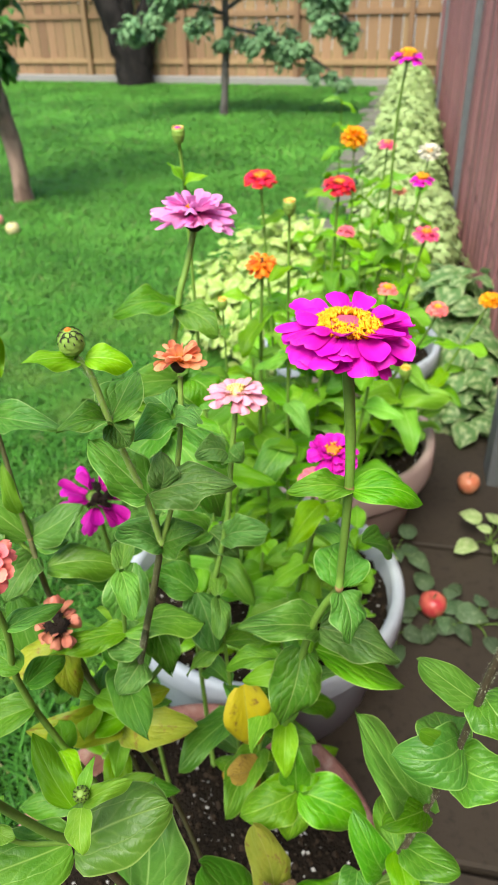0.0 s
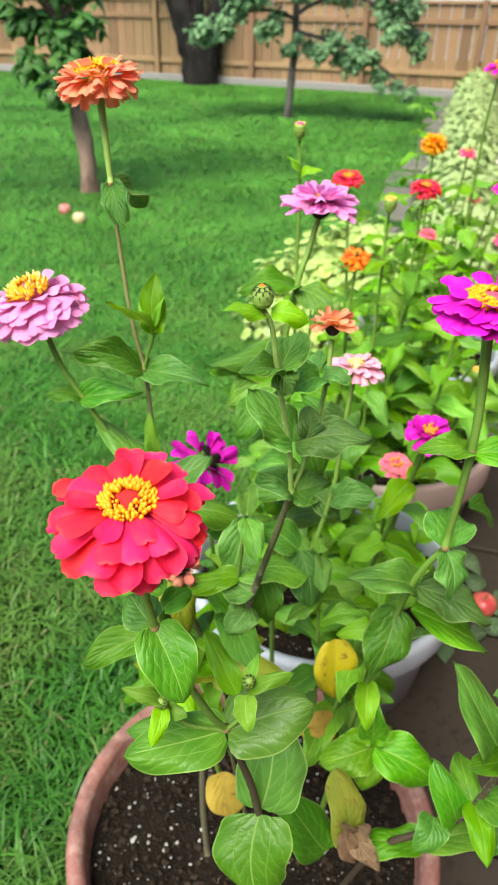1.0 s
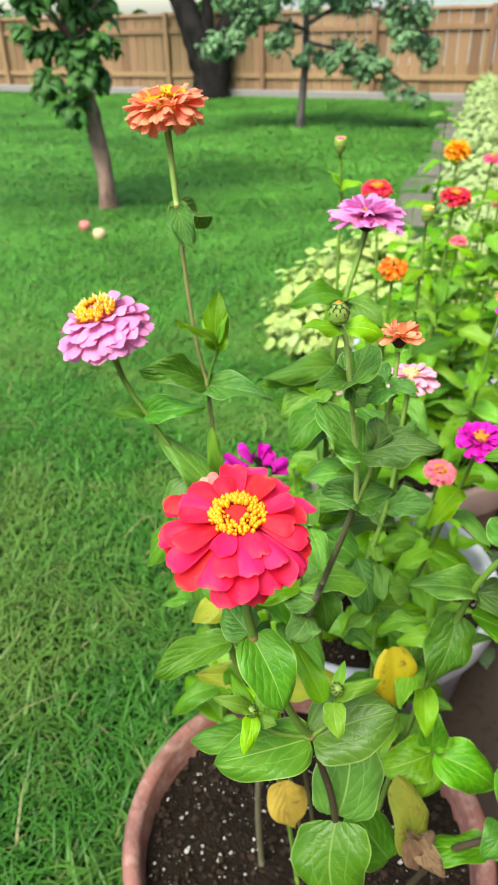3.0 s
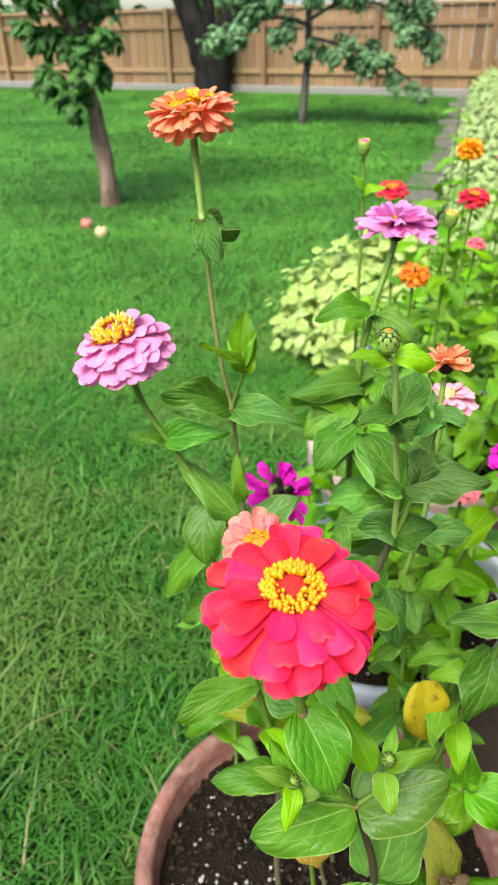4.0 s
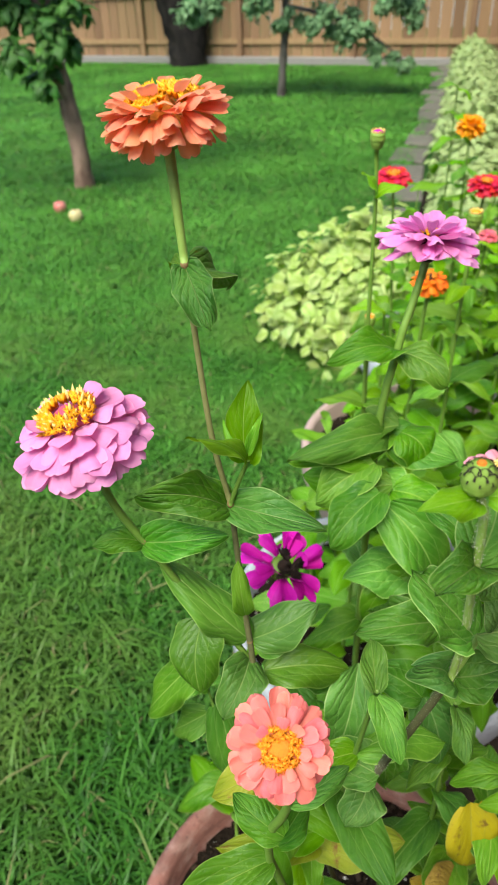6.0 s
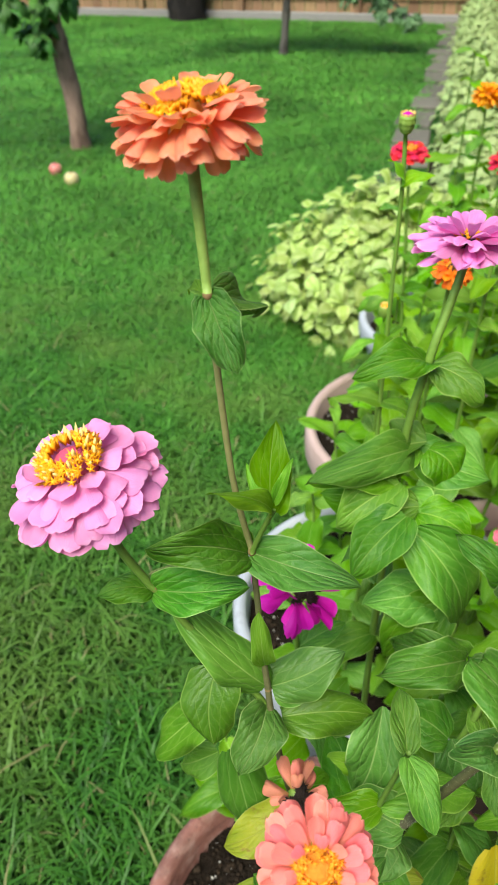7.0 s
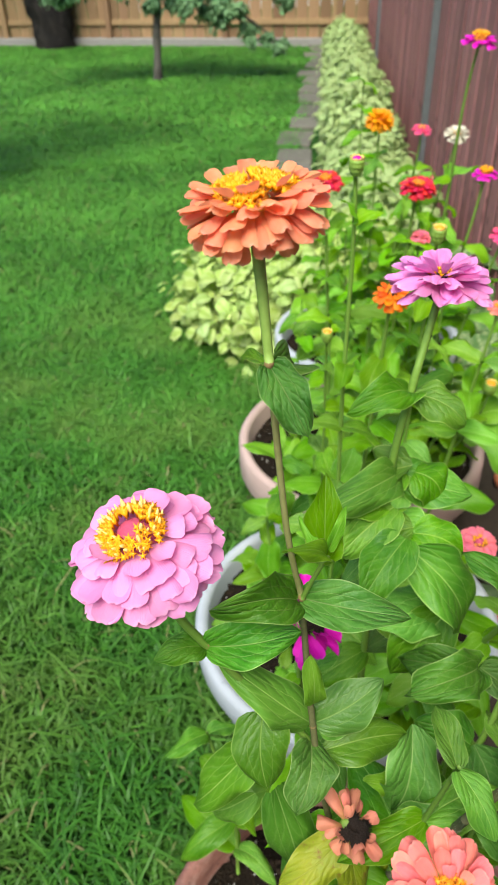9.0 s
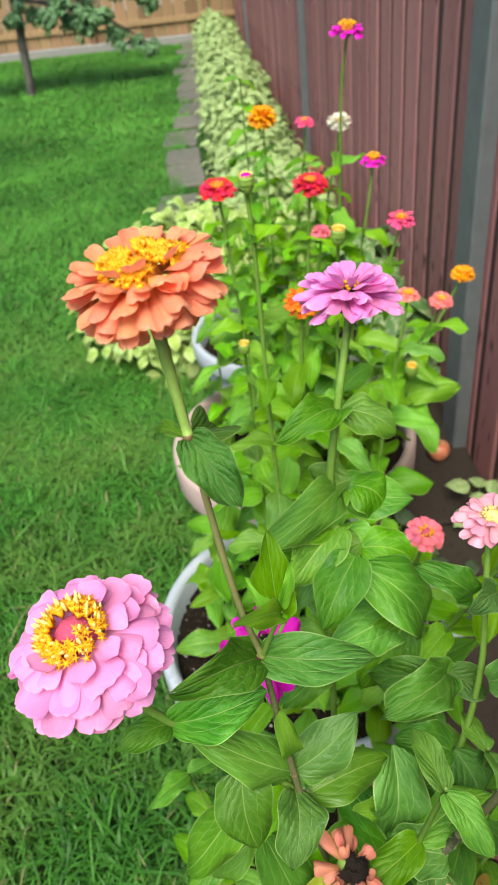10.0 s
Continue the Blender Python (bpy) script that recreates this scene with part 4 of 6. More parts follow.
stem(z_red, [(0.098, 0.375, 1.012), (0.110, 0.387, 0.951), (0.122, 0.398, 0.877), (0.150, 0.440, 0.600), (0.170, 0.500, 0.270)], 0.0024, 0.0040, M_STEM_DARK)
stem(z_red, [(0.098, 0.375, 1.010), (0.112, 0.372, 1.035), (0.113, 0.370, 1.062)], 0.0017, 0.0014, name="side_shoot")
stem(z_red, [(0.097, 0.375, 1.010), (0.072, 0.368, 1.025), (0.060, 0.366, 1.048)], 0.0017, 0.0014, name="side_shoot")
bud(z_red, (0.1135, 0.368, 1.070), (0.05, -0.5, 0.9), 0.0085)
bud(z_red, (0.0575, 0.364, 1.052), (-0.1, -0.5, 0.9), 0.0085)
node(z_red, (0.061, 0.345, 1.142), 0.0027)
node(z_red, (0.098, 0.375, 1.012), 0.0028)
rounded(z_red, (0.060, 0.345, 1.143), (0.081, 0.318, 1.112), 0.031, M_LUSH)
rounded(z_red, (0.059, 0.345, 1.145), (0.045, 0.360, 1.152), 0.023, M_LUSH)
rounded(z_red, (0.097, 0.375, 1.009), (0.033, 0.349, 1.017), 0.039, M_LUSH)
rounded(z_red, (0.099, 0.375, 1.009), (0.157, 0.382, 1.032), 0.048, M_LUSH)
rounded(z_red, (0.125, 0.400, 0.872), (0.132, 0.428, 0.957), 0.056, M_LUSH)
rounded(z_red, (0.124, 0.398, 0.868), (0.124, 0.353, 0.815), 0.064, M_LUSH)
leaf(z_red, (0.106, 0.370, 1.055), (0.084, 0.397, 1.085), 0.0165, M_YOUNG)
leaf(z_red, (0.113, 0.369, 1.059), (0.142, 0.371, 1.076), 0.0105, M_YOUNG)
leaf(z_red, (0.112, 0.368, 1.057), (0.113, 0.346, 1.052), 0.0155, M_YOUNG)
leaf(z_red, (0.113, 0.370, 1.066), (0.119, 0.383, 1.080), 0.008, M_YOUNG)
leaf(z_red, (0.058, 0.366, 1.052), (0.035, 0.362, 1.068), 0.011, M_YOUNG)
leaf(z_red, (0.058, 0.366, 1.053), (0.043, 0.380, 1.068), 0.010, M_YOUNG)
leaf(z_red, (0.058, 0.365, 1.048), (0.053, 0.342, 1.037), 0.012, M_YOUNG)
leaf(z_red, (0.061, 0.366, 1.049), (0.067, 0.375, 1.061), 0.009, M_YOUNG)
leaf(z_red, (0.063, 0.366, 1.043), (0.074, 0.360, 1.044), 0.010, M_YOUNG)
leaf(z_red, (0.084, 0.560, 0.670), (0.096, 0.540, 0.601), 0.048, M_DEAD)

z_tall = plant((0.120, 0.680, 0.272), "tall zinnia with a coral bloom and a lilac-pink bloom")
head(z_tall, (-0.015, 0.675, 1.380), (-0.12, 0.02, 1), 0.071, P_CORAL, [(4, -72, 0.90, 0.30), (13, -34, 0.95, 0.30), (18, -20, 1.0, 0.29), (20, -7, 1.0, 0.28), (18, 6, 0.94, 0.28), (15, 20, 0.84, 0.27), (8, 40, 0.70, 0.26)], M_DISC_ORANGE, M_FLORET_GOLD, 0.42, 170, 0.0028, 0.22, 0.36, ruffle=13, clumps=6, label="ruffled coral-orange flower head")
head(z_tall, (-0.086, 0.655, 1.208), (-0.22, -0.12, 0.96), 0.096, P_PINK, [(15, -24, 1.0, 0.39), (16, -15, 0.97, 0.38), (15, -6, 0.86, 0.35), (12, 3, 0.74, 0.33), (8, 13, 0.62, 0.32), (2, 34, 0.60, 0.36)], M_DISC_PINK, M_FLORET, 0.29, 150, 0.0032, 0.10, 0.36, ring_in=0.60, ruffle=7, beads=(M_CREAM, 48, 0.0011, 2.3), label="lilac-pink flower head with a yellow ring")
stem(z_tall, [(-0.015, 0.674, 1.370), (-0.013, 0.670, 1.342), (-0.011, 0.666, 1.310)], 0.0032, 0.0024, M_STEM_PALE)
stem(z_tall, [(-0.011, 0.666, 1.310), (-0.003, 0.659, 1.205), (0.007, 0.659, 1.146)], 0.0019, 0.0020, M_STEM_TAN)
stem(z_tall, [(0.007, 0.659, 1.146), (0.011, 0.655, 1.084), (0.016, 0.650, 1.018), (0.027, 0.645, 0.921), (0.080, 0.660, 0.600), (0.120, 0.680, 0.270)], 0.0020, 0.0032, M_STEM_BROWN)
stem(z_tall, [(-0.084, 0.657, 1.195), (-0.072, 0.657, 1.150), (-0.055, 0.656, 1.116), (-0.025, 0.655, 1.060), (0.012, 0.652, 1.000), (0.022, 0.648, 0.950)], 0.0029, 0.0024)
stem(z_tall, [(0.007, 0.657, 1.146), (0.013, 0.654, 1.166), (0.020, 0.651, 1.186)], 0.0017, 0.0015, name="side_shoot")
for spot in ((-0.011, 0.666, 1.309), (0.007, 0.658, 1.146), (0.016, 0.650, 1.018), (-0.055, 0.656, 1.116)):
    node(z_tall, spot, 0.0022)
crinkled(z_tall, (-0.011, 0.666, 1.308), (0.002, 0.634, 1.286), 0.020)
crinkled(z_tall, (-0.010, 0.666, 1.309), (0.012, 0.700, 1.283), 0.018)
leaf(z_tall, (-0.012, 0.666, 1.308), (-0.023, 0.690, 1.304), 0.008)
crinkled(z_tall, (0.004, 0.659, 1.143), (-0.043, 0.630, 1.178), 0.027)
crinkled(z_tall, (0.007, 0.659, 1.144), (0.066, 0.628, 1.150), 0.026)
leaf(z_tall, (0.019, 0.653, 1.183), (0.021, 0.665, 1.235), 0.024, M_YOUNG)
leaf(z_tall, (0.015, 0.650, 1.190), (0.005, 0.660, 1.211), 0.007, M_YOUNG)
leaf(z_tall, (0.020, 0.650, 1.192), (0.029, 0.650, 1.220), 0.007, M_YOUNG)
leaf(z_tall, (0.019, 0.650, 1.186), (-0.013, 0.620, 1.225), 0.014, M_YOUNG)
leaf(z_tall, (0.015, 0.652, 1.018), (-0.040, 0.655, 1.093), 0.034, M_LUSH)
leaf(z_tall, (0.018, 0.652, 1.018), (0.067, 0.655, 1.051), 0.036, M_LUSH)
leaf(z_tall, (0.014, 0.645, 1.052), (0.011, 0.640, 1.106), 0.015, M_YOUNG)
crinkled(z_tall, (0.015, 0.650, 0.997), (-0.004, 0.606, 0.984), 0.030)
leaf(z_tall, (0.020, 0.650, 1.012), (0.048, 0.660, 1.006), 0.020, M_LUSH)
leaf(z_tall, (0.026, 0.650, 0.983), (0.095, 0.660, 0.969), 0.035, M_LUSH)
crinkled(z_tall, (-0.055, 0.656, 1.115), (0.004, 0.645, 1.129), 0.025)
leaf(z_tall, (-0.056, 0.656, 1.115), (-0.086, 0.645, 1.125), 0.020)
rounded(z_tall, (-0.019, 0.655, 1.038), (-0.023, 0.620, 0.994), 0.040, M_LUSH)
leaf(z_tall, (-0.023, 0.660, 0.992), (-0.083, 0.660, 0.911), 0.036, M_LUSH)
leaf(z_tall, (-0.012, 0.650, 0.942), (0.009, 0.620, 0.813), 0.039, M_LUSH)
leaf(z_tall, (-0.025, 0.670, 0.901), (-0.061, 0.690, 0.849), 0.031, M_LUSH)
leaf(z_tall, (0.030, 0.660, 0.840), (-0.010, 0.650, 0.774), 0.032, M_LUSH)
leafy(z_tall, [(0.030, 0.645, 0.90), (0.080, 0.660, 0.60), (0.120, 0.680, 0.30)], 0.10, 0.085, 0.02, stop=0.35)

z_salmon = plant((0.105, 0.640, 0.272), "zinnia with one salmon bloom with an orange centre")
head(z_salmon, (0.035, 0.488, 1.132), (0.02, -0.62, 0.78), 0.056, P_SALMON, [(14, -16, 1.0, 0.36), (13, -4, 0.90, 0.33), (11, 9, 0.74, 0.29), (7, 28, 0.54, 0.22)], M_DISC_ORANGE, M_FLORET_ORANGE, 0.27, 90, 0.0022, label="salmon flower head with an orange centre")
stem(z_salmon, [(0.035, 0.490, 1.126), (0.039, 0.500, 1.058), (0.028, 0.530, 0.936), (0.080, 0.590, 0.600), (0.105, 0.640, 0.270)], 0.0022, 0.0038)
leaf(z_salmon, (0.039, 0.500, 1.061), (0.076, 0.520, 1.066), 0.017)
leaf(z_salmon, (0.037, 0.510, 1.006), (0.006, 0.530, 1.019), 0.023)
leaf(z_salmon, (0.029, 0.530, 0.936), (-0.042, 0.500, 0.928), 0.032)
leaf(z_salmon, (0.033, 0.520, 0.976), (0.057, 0.560, 0.964), 0.023)
leafy(z_salmon, [(0.026, 0.535, 0.90), (0.080, 0.590, 0.60), (0.105, 0.640, 0.30)], 0.10, 0.085, 0.05, stop=0.3)

z_faded = plant((0.135, 0.72, 0.272), "zinnia with a withered salmon bloom and yellowing leaves")
head(z_faded, (0.037, 0.608, 0.948), (0.10, -0.62, 0.78), 0.062, P_FADED, [(10, -10, 1.0, 0.34), (8, 20, 0.9, 0.33), (5, 55, 0.75, 0.3)], M_DISC_BROWN, M_DISC_BROWN, 0.24, 120, 0.0044, 0.5, 0.26, ruffle=30, curl=2.0, ragged=0.8, clumps=5, label="withered salmon flower head with a black centre")
stem(z_faded, [(0.037, 0.611, 0.940), (0.040, 0.625, 0.880), (0.105, 0.680, 0.550), (0.135, 0.720, 0.270)], 0.0022, 0.0036, M_STEM_BROWN)
leaf(z_faded, (0.038, 0.614, 0.925), (0.045, 0.585, 0.865), 0.030, M_YELLOWING)
leaf(z_faded, (0.036, 0.616, 0.920), (-0.020, 0.600, 0.890), 0.034, M_YELLOWING)
leafy(z_faded, [(0.040, 0.625, 0.86), (0.105, 0.680, 0.55), (0.135, 0.720, 0.30)], 0.10, 0.080, 0.05, stop=0.4)

z_budded = plant((0.048, 0.665, 0.272), "branched zinnia with a green bud, small coral and pale pink blooms")
bud(z_budded, (0.116, 0.514, 1.272), (-0.06, -0.1, 1), 0.0142, M_DISC_ORANGE)
head(z_budded, (0.171, 0.583, 1.224), (0.05, 0.32, 1), 0.044, P_CORAL, [(9, 2, 1.0, 0.34), (9, 22, 0.97, 0.36), (8, 42, 0.88, 0.34), (6, 64, 0.72, 0.30)], M_DISC_ORANGE, M_FLORET, 0.20, 0, cup_mat=M_DISC_BROWN, ruffle=18, curl=1.4, ragged=0.5, label="half-open small coral flower head")
head(z_budded, (0.212, 0.722, 1.122), (0.0, 0.06, 1), 0.062, P_PALE, [(14, -8, 1.0, 0.36), (12, 8, 0.86, 0.32), (9, 30, 0.62, 0.28)], M_CREAM, M_CREAM, 0.22, 16, 0.0022, label="pale pink flower head with a cream centre")
stem(z_budded, [(0.117, 0.515, 1.262), (0.123, 0.520, 1.247), (0.128, 0.530, 1.209), (0.135, 0.545, 1.162), (0.141, 0.558, 1.125), (0.145, 0.576, 1.067)], 0.0019, 0.0024, M_STEM_PALE)
stem(z_budded, [(0.171, 0.583, 1.212), (0.168, 0.578, 1.170), (0.158, 0.576, 1.110), (0.145, 0.576, 1.067)], 0.0020, 0.0022, M_STEM_PALE)
stem(z_budded, [(0.145, 0.576, 1.067), (0.133, 0.587, 1.008), (0.120, 0.598, 0.950)], 0.0028, 0.0034, M_STEM_BROWN)
stem(z_budded, [(0.120, 0.598, 0.950), (0.092, 0.620, 0.829), (0.062, 0.640, 0.747), (0.045, 0.655, 0.480), (0.048, 0.665, 0.270)], 0.0034, 0.0050, M_STEM_PURPLE)
hairs(z_budded, [(0.120, 0.598, 0.950), (0.092, 0.620, 0.829), (0.062, 0.640, 0.747)], 0.0037, 900, 3)
hairs(z_budded, [(0.117, 0.515, 1.262), (0.123, 0.520, 1.247), (0.128, 0.530, 1.209), (0.135, 0.545, 1.162), (0.141, 0.558, 1.125), (0.145, 0.576, 1.067), (0.133, 0.587, 1.008), (0.120, 0.598, 0.950)], 0.0023, 1100, 4)
stem(z_budded, [(0.212, 0.724, 1.112), (0.205, 0.710, 1.060), (0.195, 0.690, 0.980), (0.165, 0.672, 0.890), (0.085, 0.640, 0.790)], 0.0026, 0.0030)
leaf(z_budded, (0.118, 0.517, 1.259), (0.091, 0.500, 1.268), 0.016, M_YOUNG)
leaf(z_budded, (0.122, 0.517, 1.260), (0.148, 0.520, 1.252), 0.017, M_YOUNG)
crinkled(z_budded, (0.128, 0.530, 1.209), (0.144, 0.560, 1.232), 0.027)
crinkled(z_budded, (0.127, 0.530, 1.209), (0.103, 0.500, 1.223), 0.020)
crinkled(z_budded, (0.129, 0.530, 1.208), (0.140, 0.520, 1.197), 0.019)
crinkled(z_budded, (0.143, 0.552, 1.135), (0.110, 0.550, 1.183), 0.030)
crinkled(z_budded, (0.145, 0.552, 1.135), (0.203, 0.540, 1.152), 0.031)
crinkled(z_budded, (0.153, 0.550, 1.141), (0.155, 0.560, 1.165), 0.019)
crinkled(z_budded, (0.147, 0.576, 1.068), (0.176, 0.570, 1.085), 0.030)
crinkled(z_budded, (0.143, 0.576, 1.068), (0.118, 0.560, 1.099), 0.025)
crinkled(z_budded, (0.163, 0.575, 1.183), (0.139, 0.550, 1.183), 0.025)
crinkled(z_budded, (0.166, 0.575, 1.185), (0.178, 0.590, 1.186), 0.023)
crinkled(z_budded, (0.163, 0.575, 1.189), (0.146, 0.600, 1.189), 0.020)
crinkled(z_budded, (0.165, 0.575, 1.183), (0.179, 0.550, 1.196), 0.018)
crinkled(z_budded, (0.200, 0.690, 1.078), (0.174, 0.680, 1.086), 0.024)
crinkled(z_budded, (0.203, 0.690, 1.078), (0.214, 0.680, 1.074), 0.026)
crinkled(z_budded, (0.196, 0.680, 0.984), (0.239, 0.660, 1.005), 0.028)
crinkled(z_budded, (0.164, 0.670, 0.919), (0.181, 0.640, 0.854), 0.041)
crinkled(z_budded, (0.161, 0.670, 0.919), (0.118, 0.690, 0.935), 0.032)
crinkled(z_budded, (0.114, 0.600, 0.919), (0.074, 0.620, 0.930), 0.034)
crinkled(z_budded, (0.108, 0.610, 0.891), (0.088, 0.580, 0.881), 0.030)
leaf(z_budded, (0.068, 0.640, 0.747), (0.149, 0.620, 0.767), 0.050, M_YELLOWING)
leaf(z_budded, (0.063, 0.640, 0.757), (-0.009, 0.600, 0.810), 0.041, M_YELLOWING)
leaf(z_budded, (0.082, 0.630, 0.798), (0.127, 0.640, 0.809), 0.028, M_YELLOWING)
crinkled(z_budded, (0.202, 0.720, 1.043), (0.159, 0.740, 1.079), 0.025)
crinkled(z_budded, (0.177, 0.710, 0.967), (0.100, 0.680, 0.990), 0.034)
crinkled(z_budded, (0.175, 0.710, 0.969), (0.127, 0.760, 0.927), 0.029)
crinkled(z_budded, (0.179, 0.710, 0.967), (0.210, 0.690, 0.948), 0.026)
crinkled(z_budded, (0.104, 0.670, 0.965), (0.086, 0.640, 0.887), 0.038)
crinkled(z_budded, (0.092, 0.680, 0.935), (0.035, 0.660, 0.972), 0.025)
crinkled(z_budded, (0.113, 0.660, 0.915), (0.132, 0.640, 0.831), 0.030)
leaf(z_budded, (0.098, 0.660, 0.899), (0.067, 0.650, 0.923), 0.021, M_YOUNG)
for foot, top in (((0.085, 0.630, 0.80), (0.105, 0.600, 1.022)), ((0.200, 0.690, 0.60), (0.185, 0.655, 0.930)), ((0.215, 0.690, 0.55), (0.245, 0.640, 0.850))):
    stem(z_budded, [top, Vector(top).lerp(Vector(foot), 0.5), foot], 0.0018, 0.0028, name="side_shoot")
    leafy(z_budded, [top, foot], 0.075, 0.085, 0.004, mat=M_GREEN)
leafy(z_budded, [(0.090, 0.622, 0.82), (0.062, 0.640, 0.74), (0.045, 0.655, 0.48), (0.048, 0.665, 0.30)], 0.09, 0.085, 0.04, stop=0.5)

z_magenta = plant((0.225, 0.72, 0.272), "zinnia with one large magenta bloom on a straight stem")
head(z_magenta, (0.281, 0.556, 1.252), (0.04, -0.06, 1), 0.092, P_MAGENTA, [(12, -17, 0.95, 0.40), (16, -6, 1.0, 0.38), (15, 3, 0.92, 0.36), (9, 14, 0.74, 0.34)], M_DISC_PINK, M_FLORET_GOLD, 0.33, 150, 0.0029, ruffle=14, ragged=0.12, label="magenta flower head with a yellow ring")
stem(z_magenta, [(0.282, 0.557, 1.238), (0.288, 0.559, 1.180), (0.290, 0.559, 1.126), (0.291, 0.576, 1.009)], 0.0042, 0.0032)
stem(z_magenta, [(0.291, 0.576, 1.009), (0.269, 0.600, 0.922), (0.247, 0.650, 0.672), (0.225, 0.720, 0.270)], 0.0032, 0.0046)
node(z_magenta, (0.290, 0.559, 1.126), 0.0036)
node(z_magenta, (0.291, 0.576, 1.009), 0.0034)
leaf(z_magenta, (0.288, 0.559, 1.126), (0.246, 0.545, 1.141), 0.022)
leaf(z_magenta, (0.293, 0.559, 1.125), (0.349, 0.555, 1.114), 0.027)
crinkled(z_magenta, (0.292, 0.576, 1.008), (0.300, 0.616, 1.026), 0.040)
crinkled(z_magenta, (0.293, 0.576, 1.004), (0.300, 0.546, 0.972), 0.030)
crinkled(z_magenta, (0.277, 0.600, 0.935), (0.204, 0.572, 0.972), 0.034)
crinkled(z_magenta, (0.280, 0.600, 0.935), (0.354, 0.572, 0.918), 0.036)
crinkled(z_magenta, (0.266, 0.612, 0.893), (0.240, 0.572, 0.826), 0.044)
leaf(z_magenta, (0.279, 0.605, 0.900), (0.378, 0.600, 0.846), 0.046)
leaf(z_magenta, (0.313, 0.600, 1.038), (0.348, 0.620, 1.008), 0.028)
leaf(z_magenta, (0.262, 0.600, 0.669), (0.196, 0.580, 0.661), 0.052)
leaf(z_magenta, (0.265, 0.600, 0.669), (0.341, 0.580, 0.631), 0.058)
leaf(z_magenta, (0.262, 0.600, 0.671), (0.259, 0.610, 0.739), 0.036)
leaf(z_magenta, (0.260, 0.600, 0.666), (0.249, 0.560, 0.641), 0.045)
leaf(z_magenta, (0.265, 0.600, 0.682), (0.284, 0.600, 0.697), 0.022, M_YOUNG)
leaf(z_magenta, (0.259, 0.600, 0.683), (0.227, 0.600, 0.692), 0.022, M_YOUNG)
leaf(z_magenta, (0.207, 0.632, 0.820), (0.222, 0.614, 0.720), 0.050, M_GOLDEN)
rounded(z_magenta, (0.222, 0.650, 0.640), (0.188, 0.625, 0.668), 0.040, M_DEAD)
leaf(z_magenta, (0.223, 0.660, 0.594), (0.185, 0.650, 0.632), 0.040, M_DEAD)
leafy(z_magenta, [(0.265, 0.610, 0.88), (0.247, 0.650, 0.67), (0.225, 0.720, 0.30)], 0.10, 0.09, 0.03, stop=0.35)

z_edge = plant((0.235, 0.60, 0.272), "leafy zinnia with a brown stem leaning over the pot rim")
stem(z_edge, [(0.366, 0.415, 1.130), (0.363, 0.430, 1.089), (0.364, 0.458, 0.940), (0.362, 0.484, 0.824), (0.351, 0.494, 0.735), (0.335, 0.497, 0.692), (0.300, 0.500, 0.660), (0.262, 0.520, 0.580), (0.235, 0.600, 0.270)], 0.0024, 0.0044, M_STEM_DARK)
hairs(z_edge, [(0.366, 0.415, 1.130), (0.363, 0.430, 1.089), (0.364, 0.458, 0.940), (0.362, 0.484, 0.824), (0.351, 0.494, 0.735), (0.335, 0.497, 0.692), (0.300, 0.500, 0.660)], 0.0031, 1200, 5)
crinkled(z_edge, (0.360, 0.493, 0.818), (0.300, 0.507, 0.928), 0.033, M_GLOSSY)
rounded(z_edge, (0.366, 0.460, 0.933), (0.393, 0.430, 0.951), 0.046, M_GLOSSY)
rounded(z_edge, (0.361, 0.460, 0.950), (0.359, 0.500, 0.949), 0.042, M_GLOSSY)
rounded(z_edge, (0.366, 0.455, 0.960), (0.318, 0.440, 0.972), 0.044, M_GLOSSY)
rounded(z_edge, (0.370, 0.450, 1.025), (0.383, 0.420, 1.023), 0.039, M_GLOSSY)
rounded(z_edge, (0.364, 0.445, 1.024), (0.324, 0.455, 1.057), 0.024, M_LUSH)
rounded(z_edge, (0.355, 0.455, 0.955), (0.332, 0.445, 0.992), 0.016, M_YOUNG)
rounded(z_edge, (0.362, 0.484, 0.824), (0.323, 0.458, 0.856), 0.029, M_GLOSSY)
rounded(z_edge, (0.339, 0.496, 0.692), (0.313, 0.507, 0.767), 0.036, M_GLOSSY)
rounded(z_edge, (0.353, 0.494, 0.747), (0.392, 0.459, 0.766), 0.038, M_GLOSSY)
rounded(z_edge, (0.351, 0.492, 0.704), (0.390, 0.466, 0.722), 0.042, M_GLOSSY)
rounded(z_edge, (0.310, 0.493, 0.708), (0.290, 0.462, 0.700), 0.034, M_GLOSSY)
rounded(z_edge, (0.230, 0.514, 0.608), (0.214, 0.539, 0.705), 0.044, M_YELLOWING)
rounded(z_edge, (0.204, 0.509, 0.600), (0.158, 0.515, 0.687), 0.056, M_GLOSSY)
crinkled(z_edge, (0.228, 0.512, 0.640), (0.262, 0.480, 0.618), 0.022, M_WITHERED)
crinkled(z_edge, (0.223, 0.510, 0.645), (0.236, 0.490, 0.612), 0.020, M_WITHERED)
crinkled(z_edge, (0.230, 0.512, 0.630), (0.224, 0.505, 0.662), 0.013, M_WITHERED)
crinkled(z_edge, (0.236, 0.508, 0.635), (0.252, 0.512, 0.650), 0.015, M_WITHERED)
rounded(z_edge, (0.344, 0.504, 0.690), (0.358, 0.530, 0.728), 0.024, M_LUSH)
leafy(z_edge, [(0.361, 0.492, 0.79), (0.330, 0.505, 0.655), (0.262, 0.520, 0.545)], 0.10, 0.09, 0.06)

